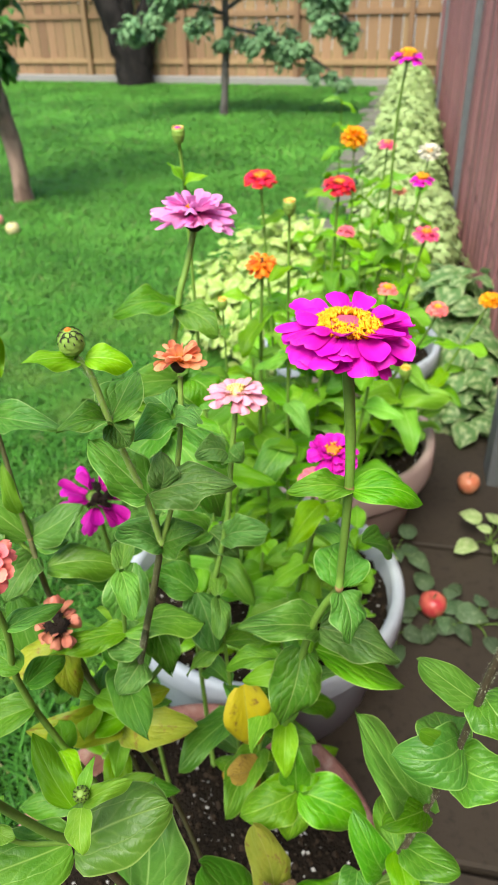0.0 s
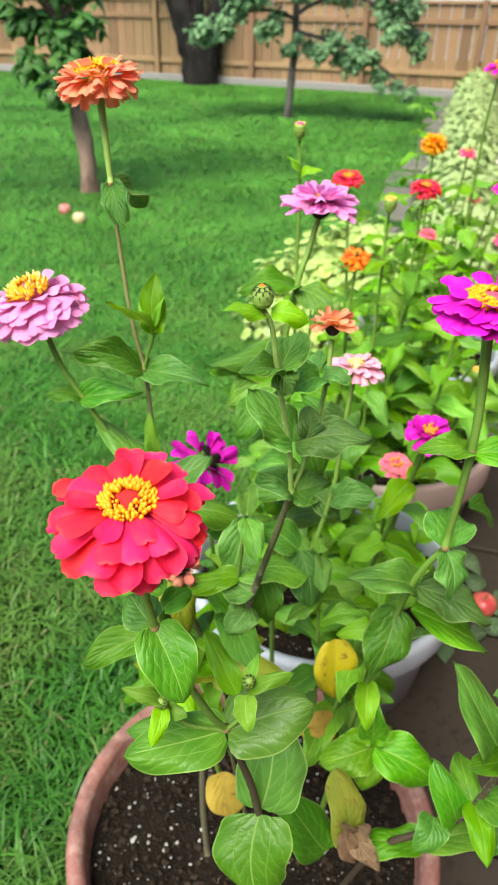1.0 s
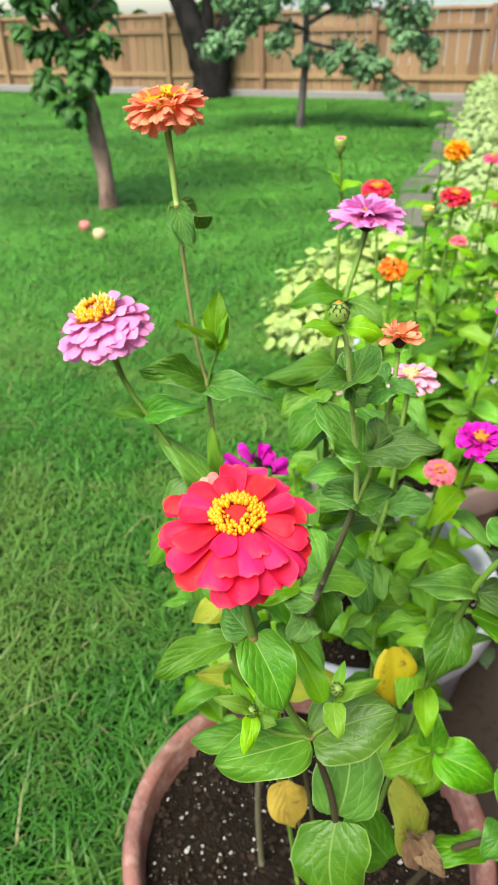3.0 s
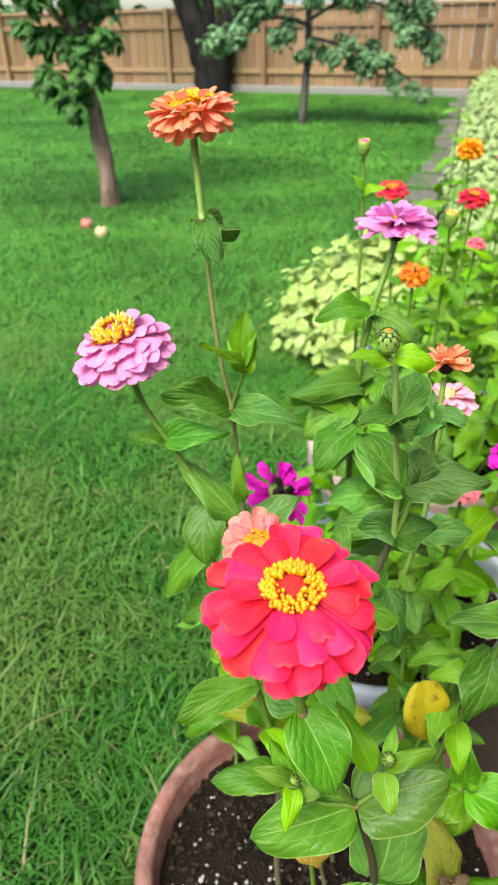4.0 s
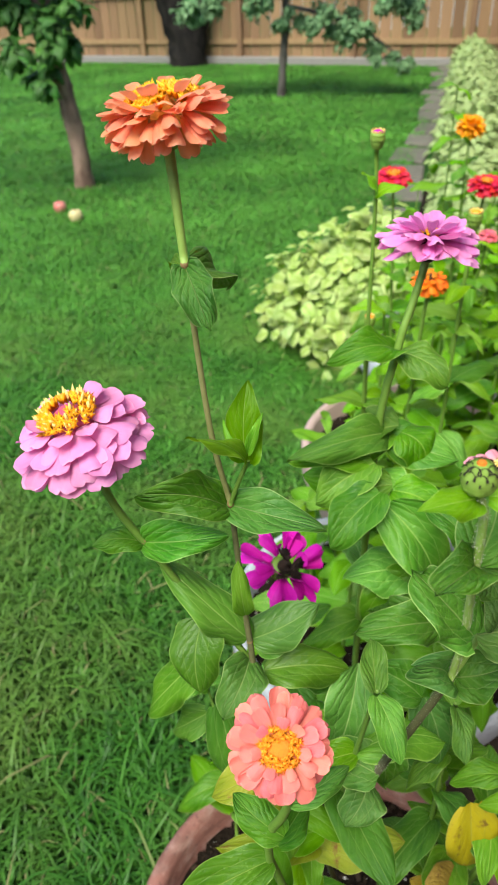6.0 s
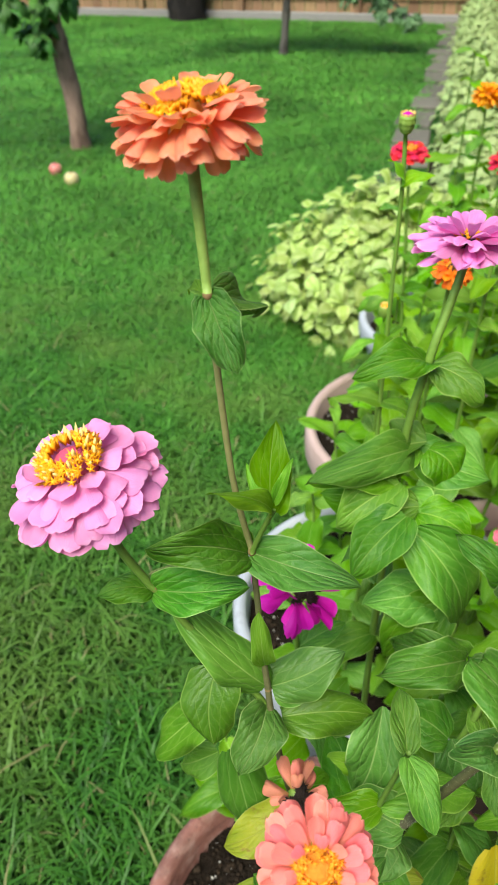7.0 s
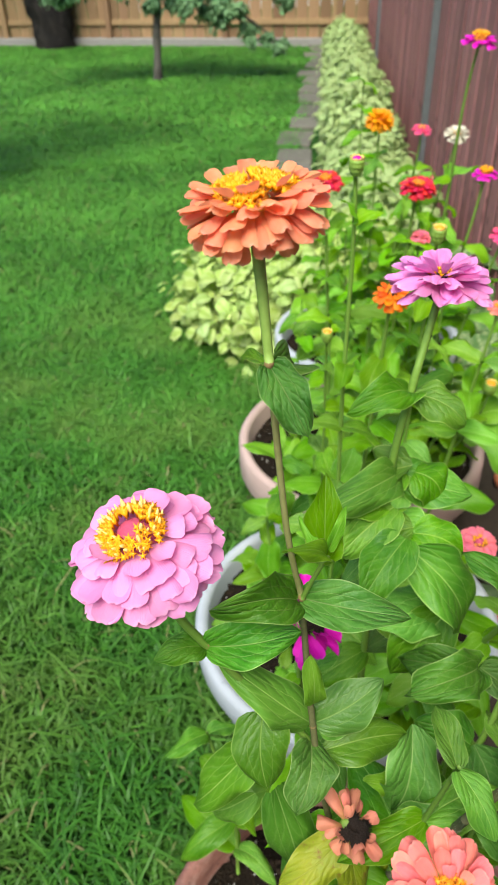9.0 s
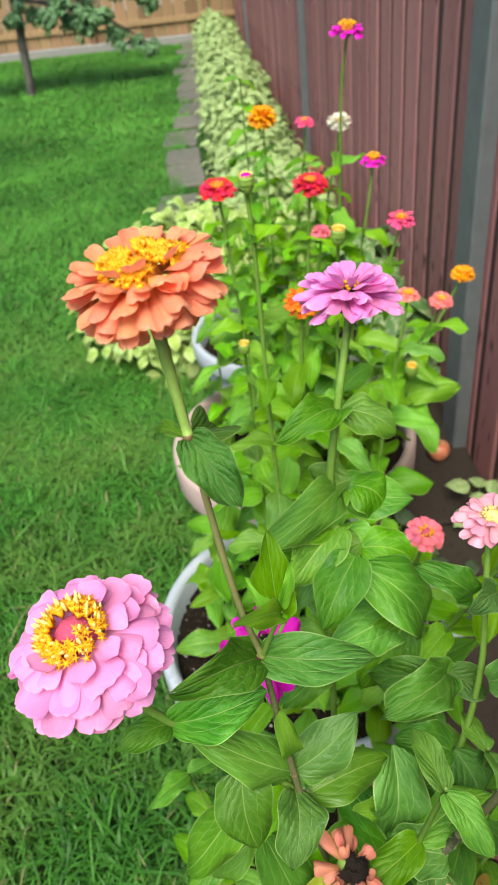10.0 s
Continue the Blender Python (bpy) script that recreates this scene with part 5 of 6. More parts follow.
z_lilac = plant((0.150, 0.895, 0.272), "tall zinnia with one flat mauve-pink bloom")
head(z_lilac, (0.178, 0.894, 1.243), (0.03, 0.06, 1), 0.094, P_LILAC, [(14, -4, 0.98, 0.32), (15, 4, 1.0, 0.31), (14, 12, 0.88, 0.30), (11, 24, 0.72, 0.27), (7, 44, 0.54, 0.24)], M_DISC_BROWN, M_FLORET, 0.16, 14, 0.0024, 0.22, ruffle=10, cup_mat=M_DISC_BROWN, curl=0.9, label="mauve-pink flower head with an open centre")
stem(z_lilac, [(0.178, 0.893, 1.232), (0.166, 0.882, 1.190), (0.155, 0.872, 1.153), (0.140, 0.866, 1.040), (0.140, 0.880, 0.700), (0.150, 0.895, 0.270)], 0.0034, 0.0042)
leaf(z_lilac, (0.154, 0.872, 1.149), (0.092, 0.840, 1.165), 0.034)
leaf(z_lilac, (0.157, 0.872, 1.149), (0.197, 0.840, 1.135), 0.037)
leaf(z_lilac, (0.153, 0.870, 1.061), (0.050, 0.800, 1.079), 0.039)
leaf(z_lilac, (0.153, 0.870, 1.061), (0.217, 0.840, 1.048), 0.046)
leaf(z_lilac, (0.140, 0.850, 1.035), (0.061, 0.820, 1.073), 0.032)
leaf(z_lilac, (0.136, 0.850, 1.028), (0.158, 0.800, 1.006), 0.049)
leaf(z_lilac, (0.137, 0.860, 1.005), (0.071, 0.840, 1.036), 0.045)
leaf(z_lilac, (0.136, 0.800, 1.042), (0.086, 0.760, 1.018), 0.046)
leaf(z_lilac, (0.141, 0.800, 1.029), (0.194, 0.760, 0.942), 0.056)
leaf(z_lilac, (0.134, 0.830, 1.054), (0.077, 0.800, 1.036), 0.046)
leaf(z_lilac, (0.158, 0.870, 1.062), (0.089, 0.860, 1.032), 0.037)
leaf(z_lilac, (0.160, 0.860, 1.076), (0.141, 0.900, 1.038), 0.050)
leaf(z_lilac, (0.163, 0.860, 1.068), (0.191, 0.840, 1.045), 0.048)
leaf(z_lilac, (0.151, 0.820, 1.035), (0.105, 0.840, 1.006), 0.036)
leaf(z_lilac, (0.151, 0.820, 1.028), (0.196, 0.800, 1.013), 0.042)
leaf(z_lilac, (0.177, 0.800, 0.950), (0.108, 0.780, 0.958), 0.055)
leaf(z_lilac, (0.178, 0.780, 0.956), (0.121, 0.760, 0.899), 0.055)
leafy(z_lilac, [(0.140, 0.866, 1.02), (0.140, 0.880, 0.70), (0.150, 0.895, 0.30)], 0.085, 0.105, 0.05, stop=0.45)

z_droop = plant((0.075, 0.85, 0.272), "zinnia with a nodding magenta bloom gone dark inside")
head(z_droop, (0.046, 0.806, 0.944), (0.40, -0.40, 0.78), 0.096, P_MAGENTA, [(11, -2, 1.0, 0.36), (9, 18, 0.92, 0.34), (4, 48, 0.7, 0.30)], M_DISC_BROWN, M_DISC_BROWN, 0.26, 80, 0.0042, 0.40, 0.26, ruffle=18, curl=1.2, ragged=0.55, clumps=4, label="nodding magenta flower head with a black centre")
stem(z_droop, [(0.042, 0.814, 0.930), (0.044, 0.822, 0.890), (0.058, 0.832, 0.680), (0.075, 0.850, 0.270)], 0.0022, 0.0038)
leafy(z_droop, [(0.044, 0.822, 0.87), (0.058, 0.832, 0.68), (0.075, 0.850, 0.30)], 0.085, 0.100, 0.04, stop=0.5)

for x, y, h in ((0.28, 0.87, 0.66), (-0.03, 0.88, 0.64)):
    z_low = plant((x, y, 0.27), "low leafy zinnia shoot without blooms")
    pts = [(x + rnd.uniform(-0.03, 0.03), y + rnd.uniform(-0.03, 0.03), h), (x, y, h * 0.5 + 0.14), (x, y, 0.268)]
    stem(z_low, pts, 0.0016, 0.0030)
    leafy(z_low, pts, 0.060 if h < 0.5 else 0.085, 0.060 if h < 0.5 else 0.105, 0.004)

# ---- zinnias in the pots behind ----
def flowering(bloom, foot, label, dia, petals, rings=SMALL, face=(0, -0.15, 1), disc=M_DISC_RED, florets=M_FLORET, count=18, disc_r=0.26, size=0.105, bare=0.10, lift=0.18):
    """One zinnia: a bloom on a leafy stem."""
    z = plant(foot, label)
    head(z, bloom, face, dia, petals, rings, disc, florets, disc_r, count, 0.0035, lift=lift)
    b, f = Vector(bloom), Vector(foot)
    mid = b.lerp(f, 0.45) + Vector((rnd.uniform(-0.02, 0.02), rnd.uniform(-0.02, 0.02), 0))
    pts = [b - Vector(face).normalized() * 0.01, b.lerp(f, 0.12) + Vector((0, 0, -0.005)), mid, f - Vector((0, 0, 0.01))]
    stem(z, pts, 0.0024, 0.0042)
    leafy(z, pts, 0.085, size, bare, young=0.85)
    return z


def shoot(foot, h, tilt=0.04, size=0.11):
    z = plant(foot, "leafy green zinnia shoot without blooms")
    f = Vector(foot)
    top = Vector((f.x + rnd.uniform(-tilt, tilt), f.y + rnd.uniform(-tilt, tilt), h))
    pts = [top, top.lerp(f, 0.5), f - Vector((0, 0, 0.01))]
    stem(z, pts, 0.0018, 0.0038)
    leafy(z, pts, 0.070, size, 0.004, young=0.85)
    return z


flowering((0.320, 0.798, 1.000), (0.300, 1.10, 0.27), "zinnia with a small double magenta bloom", 0.064, P_MAGENTA, [(12, -20, 1.0, 0.40), (12, 0, 0.92, 0.38), (10, 24, 0.78, 0.34), (8, 48, 0.6, 0.30)], (0, -0.25, 1), M_DISC_ORANGE, M_FLORET_ORANGE, 8)
flowering((0.331, 0.994, 0.822), (0.330, 1.15, 0.27), "zinnia with a small salmon bloom", 0.056, P_ROSE, SMALL, (0, -0.4, 1), M_DISC_PINK, count=10)
flowering((0.271, 1.248, 1.074), (0.250, 1.34, 0.27), "zinnia with a shaggy orange bloom", 0.062, P_ORANGE, [(13, -34, 1.0, 0.34), (12, -12, 0.95, 0.34), (9, 14, 0.75, 0.3)], disc=M_DISC_BROWN, florets=M_FLORET_ORANGE, count=12)
z_tip = plant((0.160, 1.16, 0.27), "thin tall zinnia ending in a pink-tipped bud")
bud(z_tip, (0.158, 1.088, 1.291), (0, -0.1, 1), 0.018, P_MAGENTA, False)
stem(z_tip, [(0.158, 1.089, 1.280), (0.162, 1.095, 1.200), (0.165, 1.110, 1.000), (0.172, 1.130, 0.700), (0.160, 1.160, 0.260)], 0.0022, 0.0032)
leaf(z_tip, (0.160, 1.092, 1.235), (0.142, 1.075, 1.262), 0.022, M_YOUNG)
leaf(z_tip, (0.160, 1.092, 1.232), (0.190, 1.085, 1.245), 0.020, M_YOUNG)
leafy(z_tip, [(0.165, 1.105, 1.08), (0.172, 1.130, 0.70), (0.160, 1.160, 0.30)], 0.10, 0.10, 0.03)
z_bud2 = plant((0.320, 1.28, 0.27), "zinnia with a yellow-orange opening bud")
bud(z_bud2, (0.310, 1.207, 1.168), (0, -0.1, 1), 0.022, M_FLORET_ORANGE, False)
stem(z_bud2, [(0.310, 1.208, 1.158), (0.312, 1.230, 0.900), (0.320, 1.280, 0.260)], 0.0020, 0.0034)
leafy(z_bud2, [(0.310, 1.210, 1.10), (0.312, 1.230, 0.900), (0.320, 1.280, 0.30)], 0.08, 0.10, 0.03)
z_bud3 = plant((0.220, 1.37, 0.27), "zinnia with a tiny orange bud among leaves")
bud(z_bud3, (0.204, 1.338, 0.970), (0, -0.1, 1), 0.020, M_FLORET_ORANGE, False)
stem(z_bud3, [(0.204, 1.338, 0.962), (0.210, 1.350, 0.700), (0.220, 1.370, 0.260)], 0.0018, 0.0032)
leafy(z_bud3, [(0.206, 1.340, 0.93), (0.210, 1.350, 0.700), (0.220, 1.370, 0.30)], 0.08, 0.10, 0.01)
flowering((0.511, 1.374, 0.975), (0.430, 1.42, 0.27), "zinnia with a small pink and amber bloom", 0.042, P_SALMON, SMALL, disc=M_DISC_ORANGE, florets=M_FLORET, count=14)
flowering((0.300, 1.747, 1.100), (0.360, 1.80, 0.28), "zinnia with a scarlet bloom with an orange eye", 0.080, P_SCARLET, DOUBLE, disc=M_DISC_ORANGE, florets=M_FLORET_ORANGE, count=16)
flowering((0.463, 1.670, 1.098), (0.440, 1.80, 0.28), "zinnia with a crimson bloom with an orange eye", 0.076, P_SCARLET, FULL, disc=M_DISC_ORANGE, florets=M_FLORET_ORANGE, count=16)
flowering((0.483, 1.677, 0.997), (0.470, 1.84, 0.28), "zinnia with a small coral-pink bloom", 0.046, P_ROSE, FULL, count=0, disc=M_DISC_PINK)
flowering((0.645, 1.480, 0.888), (0.520, 1.70, 0.28), "zinnia with a small pale salmon bloom", 0.050, P_SALMON, FULL, disc=M_DISC_ORANGE, count=10)
flowering((0.663, 1.678, 0.986), (0.560, 1.82, 0.28), "zinnia with a rose-pink bloom with an orange eye", 0.066, P_HOT, SMALL, disc=M_DISC_ORANGE, florets=M_FLORET_ORANGE, count=14)
flowering((0.693, 1.861, 1.060), (0.620, 1.92, 0.28), "zinnia with a purple-pink bloom with a yellow cone", 0.060, P_MAGENTA, SMALL, lift=0.32, disc_r=0.34, count=40, disc=M_DISC_ORANGE, bare=0.16)
flowering((0.632, 1.856, 1.318), (0.560, 2.00, 0.28), "very tall zinnia with a magenta bloom and yellow cone", 0.074, P_MAGENTA, [(13, -10, 1.0, 0.36), (12, 2, 0.86, 0.34)], lift=0.32, disc_r=0.34, count=40, disc=M_DISC_ORANGE, bare=0.26)
flowering((0.852, 1.719, 0.808), (0.700, 1.86, 0.28), "zinnia with a golden yellow bloom", 0.062, P_AMBER, FULL, disc=M_DISC_ORANGE, bare=0.14)
flowering((0.630, 2.417, 1.070), (0.660, 2.52, 0.27), "zinnia with a round amber-orange bloom", 0.088, P_AMBER, [(15, -36, 1.0, 0.32), (15, -12, 1.0, 0.32), (14, 12, 0.95, 0.30), (12, 36, 0.85, 0.28), (8, 60, 0.7, 0.26)], disc=M_DISC_ORANGE, florets=M_FLORET_ORANGE, count=10)
flowering((0.868, 2.422, 1.020), (0.800, 2.52, 0.27), "zinnia with a cream-white round bloom", 0.076, P_WHITE, [(15, -30, 1.0, 0.34), (14, -5, 1.0, 0.34), (12, 22, 0.9, 0.3), (8, 50, 0.7, 0.28)], count=0, disc=M_FLORET)
flowering((0.699, 2.272, 1.072), (0.690, 2.42, 0.27), "zinnia with a small pink bloom", 0.058, P_HOT, SMALL, disc=M_DISC_PINK, count=8)
flowering((0.780, 2.402, 0.912), (0.760, 2.48, 0.27), "zinnia with a faded brown bloom", 0.050, P_FADED, SMALL, disc=M_DISC_BROWN, count=0)

z_bud4 = plant((0.55, 1.72, 0.28), "zinnia with an orange bud and broad light leaves")
bud(z_bud4, (0.597, 1.500, 0.732), (0, -0.1, 1), 0.028, M_FLORET_ORANGE, False)
stem(z_bud4, [(0.597, 1.500, 0.722), (0.590, 1.540, 0.600), (0.55, 1.72, 0.27)], 0.0022, 0.0036)
for tx, ty, tz in ((0.500, 1.46, 0.70), (0.700, 1.47, 0.68), (0.610, 1.40, 0.60), (0.520, 1.60, 0.66), (0.690, 1.58, 0.66)):
    leaf(z_bud4, (0.592, 1.530, 0.650), (tx, ty, tz), 0.060, M_YOUNG)
shoot((0.600, 2.50, 0.272), 1.16, 0.01)
for x, y, h in ((0.13, 1.34, 0.58), (0.30, 1.10, 0.62)):
    shoot((x, y, 0.272), h)
for px, py, pr, hs in ((0.268, 1.325, 0.24, (0.58, 0.66, 0.74, 0.80, 0.86, 0.70, 0.62, 0.76, 0.84, 0.68, 0.90, 0.72, 0.6, 0.8)), (0.48, 1.94, 0.26, (0.60, 0.70, 0.80, 0.88, 0.66, 0.76, 0.84, 0.72, 0.9, 0.64, 0.78, 0.86, 0.7)), (0.69, 2.57, 0.24, (0.6, 0.7, 0.8, 0.88, 0.76, 0.66, 0.84, 0.92, 0.72))):
    for i, h in enumerate(hs):
        a = i * 2.4 + px * 10
        q = pr * math.sqrt((i + 0.5) / len(hs))
        if q * math.cos(a) < (-0.10 if py < 1.5 else -0.16) or q * math.cos(a) > 0.13:
            h = 0.34 + 0.1 * rnd.random()
        shoot((px + q * math.cos(a), py + q * math.sin(a), 0.272), h)

# ---- pale variegated plants ----
k = Mat("variegated_leaf", 0.5, 0.3)
uv = k.coord("UV")
u, v, _ = k.sep(uv)
r = k.island()
au = k.math("ABSOLUTE", k.math("SUBTRACT", u, 0.5))
shape = k.math("ADD", au, k.math("MULTIPLY", k.math("SUBTRACT", k.noise(4, 3, uv), 0.5), 0.30))
shape = k.math("ADD", shape, k.math("MULTIPLY", k.math("SUBTRACT", r, 0.5), 0.30))
col = k.mix(k.ramp(shape, [(0.16, (0, 0, 0)), (0.26, (1, 1, 1))]), (0.404, 0.548, 0.129), (0.526, 0.650, 0.222))
col = k.hue(col, k.rng(r, 0.485, 0.515), k.rng(k.math("FRACT", k.math("MULTIPLY", r, 7.7)), 0.70, 1.14), k.rng(k.math("FRACT", k.math("MULTIPLY", r, 3.1)), 0.90, 1.06))
k.colour(col)
k.bump(k.noise(9, 3, uv), 0.4, 0.003)
k.thin(col, 0.46)
M_VARIEGATED = k.m


def cream_leaf(name, green, cream, low, high):
    k = Mat(name, 0.5, 0.3)
    uv = k.coord("UV")
    r = k.island()
    col = k.mix(k.ramp(k.noise(3.5, 3, uv), [(low, (0, 0, 0)), (high, (1, 1, 1))]), green, cream)
    k.colour(k.hue(col, k.rng(r, 0.49, 0.51), k.rng(r, 0.8, 1.15)))
    k.bump(k.noise(9, 3, uv), 0.4, 0.003)
    k.thin(col, 0.38)
    return k.m


M_CREAMLEAF = cream_leaf("cream_leaf", (0.315, 0.440, 0.150), (0.480, 0.565, 0.265), 0.42, 0.58)
M_BROADLEAF = cream_leaf("broad_cream_leaf", (0.120, 0.235, 0.070), (0.400, 0.480, 0.230), 0.46, 0.60)
VLEAF = [leaf_mesh(40 + i, a, f, 0.12, t, 4, 6) for i, (a, f, t) in enumerate([(0.5, 0.3, 0.2), (0.8, 0.2, -0.3), (0.3, 0.4, 0.1)])]


def dome_point(g, c, rx, ry, rz, yaw):
    a, e = g.uniform(0, 6.283), math.asin(g.uniform(0.02, 1) ** 0.8)
    d = Vector((math.cos(a) * math.cos(e), math.sin(a) * math.cos(e), math.sin(e)))
    lump = 1 + 0.16 * noise.noise((d.x * 2.2 + c[0], d.y * 2.2 + c[1], d.z * 2.2)) + g.uniform(-0.14, 0.04)
    p = Vector((d.x * rx * lump, d.y * ry * lump, d.z * rz * lump))
    turn = Matrix.Rotation(yaw, 3, "Z")
    return turn @ p + Vector(c), turn @ Vector((d.x / rx, d.y / ry, d.z / rz)).normalized()


def joined_leaves(name, owner, spots, mat, label=""):
    """Many leaves as one mesh; spots are (pose, width, length)."""
    verts, faces, uvs = [], [], []
    for m, w, ln in spots:
        src = VLEAF[len(faces) % 3]
        m2 = m @ Matrix.Diagonal((w, ln, 0.5 * (w + ln), 1))
        off = len(verts)
        verts += [m2 @ vv.co for vv in src.vertices]
        faces += [tuple(off + i for i in p.vertices) for p in src.polygons]
        uvs += [c for d in src.uv_layers[0].data for c in d.uv]
    me = bpy.data.meshes.new(name)
    me.from_pydata(verts, [], faces)
    me.uv_layers.new(name="uv").data.foreach_set("uv", uvs)
    smooth(me)
    me.materials.append(mat)
    ob = new(name, me)
    ob.parent = owner
    return tagged(ob, label, kind="stuff")


def bush(c, rx, ry, rz, single, rest, label, size=0.075, seed=1, mat=None, yaw=0.0, name="variegated_bush"):
    g = random.Random(seed)
    owner = thing(name, c, label, "bush", "variegated bushes")
    for i in range(8 if single else 4):
        a = i * 2.4
        tip = Vector((math.cos(a) * rx * 0.6, math.sin(a) * ry * 0.6, rz * 0.75))
        bm = bmesh.new()
        tube(bm, [(math.cos(a) * 0.03, math.sin(a) * 0.03, 0), tip * 0.55 + Vector((0, 0, 0.03)), tip], [0.005, 0.004, 0.002], 5)
        part("stem", bm, M_STEM, owner)
    spots = []
    for i in range(single + rest):
        p, nrm = dome_point(g, (0, 0, 0), rx, ry, rz, yaw)
        if i >= single:
            p *= g.uniform(0.55, 0.98)
        along = Vector((g.uniform(-1, 1), g.uniform(-1, 1), g.uniform(-0.8, 0.1))) + nrm * 0.3
        m = basis(p, along, nrm + Vector((0, 0, 0.5)))
        ln = size * g.uniform(0.6, 1.25)
        if i < single:
            link_part("leaf", g.choice(VLEAF), owner, m @ Matrix.Diagonal((ln * 0.85, ln, ln, 1)), mat or M_VARIEGATED)
        else:
            spots.append((m, ln * 0.85, ln))
    if spots:
        joined_leaves("foliage", owner, spots, mat or M_VARIEGATED)
    return owner


bush((0.60, 3.28, 0.0), 0.63, 0.46, 0.60, 300, 4600, "low mound of pale yellow-green variegated leaves at the lawn edge", 0.062, 3, yaw=radians(YAW))
bush((1.17, 2.56, 0.01), 0.20, 0.32, 0.32, 110, 160, "broad-leaved cream and green plant at the foot of the wall", 0.125, 77, M_BROADLEAF, yaw=radians(YAW))
bush((1.24, 3.0, 0.01), 0.26, 0.34, 0.42, 90, 160, "broad-leaved cream and green plant at the foot of the wall", 0.115, 78, M_BROADLEAF, yaw=radians(YAW))
i = 0
s = 3.3
while s < 13.6:
    c = at(s, 0.20 - WALL_SLOPE * (s - 1) + rnd.uniform(-0.05, 0.05))
    bush((c.x, c.y, 0.01), 0.38, 0.55, 0.48 + rnd.uniform(-0.05, 0.10) + 0.004 * s, 0, 1300 if s < 8 else 900, "cream and green variegated groundcover along the board wall", 0.055 + 0.002 * s, 20 + i, M_CREAMLEAF, yaw=radians(YAW))
    s += 0.68
    i += 1
M_DULL = leaf_mat("dull_leaf", (0.0504, 0.0888, 0.0416), (0.1008, 0.1536, 0.0736), (0.1424, 0.1896, 0.1064), 0.5, blotch=(0.1952, 0.2368, 0.1424))


# leaves creeping on the walk beside the pots
def creeper(spots, label, mat, seed):
    """spots: centre x, y, z of a leaf cluster, its spread and number of leaves."""
    g = random.Random(seed)
    x0, y0 = spots[0][0], spots[0][1]
    owner = thing("groundcover_plant", (x0, y0, 0.04), label, "plant", "plants on the walk")
    for x, y, z, spread, n in spots:
        for i in range(n):
            a = 2.4 * i + g.uniform(-0.3, 0.3)
            q = spread * math.sqrt((i + 0.6) / n)
            tip = Vector((x - x0 + q * math.cos(a), y - y0 + q * math.sin(a), z - 0.04 + g.uniform(-0.012, 0.02)))
            bm = bmesh.new()
            tube(bm, [(x - x0, y - y0, 0.001), tip * 0.5 + Vector((x - x0, y - y0, 0)) * 0.5 + Vector((0, 0, 0.008)), tip], [0.0018, 0.0014, 0.0012], 5)
            part("stalk", bm, M_STEM, owner)
            ln = g.uniform(0.045, 0.085)
            m = basis(tip, (math.cos(a), math.sin(a), g.uniform(-0.2, 0.15)), (g.uniform(-0.2, 0.2), -0.25, 1))
            link_part("leaf", g.choice(VLEAF), owner, m @ Matrix.Diagonal((ln * 0.72, ln, ln * 0.8, 1)), mat if g.random() < 0.9 else M_CREAMLEAF)


creeper([(0.725, 1.43, 0.07, 0.075, 11), (0.83, 1.39, 0.06, 0.07, 6), (0.61, 1.37, 0.06, 0.05, 5)], "grey-green oval leaves creeping over the concrete", M_DULL, 3)
creeper([(0.675, 1.67, 0.08, 0.06, 8)], "small grey-green plant in a crack of the walk", M_DULL, 4)
creeper([(0.965, 1.70, 0.09, 0.07, 6), (0.955, 1.62, 0.13, 0.05, 4)], "pale cream-leaved plant growing at the foot of the wall", M_CREAMLEAF, 5)

# ---- fallen fruit ----
def apple(x, y, z, rad, a, b, label, stalk=True):
    k = Mat("apple_skin", 0.35, 0.5)
    co = k.coord()
    k.colour(k.mix(k.ramp(k.noise(18, 4, co), [(0.35, (0, 0, 0)), (0.65, (1, 1, 1))]), a, b))
    ob = thing("apple", (x, y, z), label, "apple", "fallen apples")
    bm = bmesh.new()
    prof = [(0.02, -0.80), (0.30, -0.92), (0.62, -0.80), (0.90, -0.35), (1.0, 0.10), (0.88, 0.60), (0.55, 0.86), (0.25, 0.84), (0.04, 0.66)]
    lathe(bm, [(rad * q, rad * (h + 0.9)) for q, h in prof], 20, 0.02, 1)
    part("skin", bm, k.m, ob)
    if stalk:
        bm = bmesh.new()
        tube(bm, [(0, 0, rad * 1.55), (rad * 0.1, 0, rad * 2.0)], [rad * 0.06, rad * 0.05], 5)
        part("stalk", bm, M_STEM_BROWN, ob)
    return ob


apple(-1.292, 5.35, 0.0, 0.052, (0.444, 0.370, 0.163), (0.503, 0.429, 0.237), "pale yellow apple fallen on the lawn")
apple(-1.47, 5.62, 0.0, 0.048, (0.459, 0.118, 0.104), (0.533, 0.252, 0.192), "pinkish red apple fallen on the lawn")
apple(0.722, 1.44, 0.042, 0.036, (0.385, 0.022, 0.037), (0.459, 0.148, 0.089), "red apple lying among leaves on the walk")
apple(0.985, 1.965, 0.042, 0.036, (0.548, 0.148, 0.074), (0.548, 0.266, 0.148), "coral-red fallen apple on the concrete by the wall")

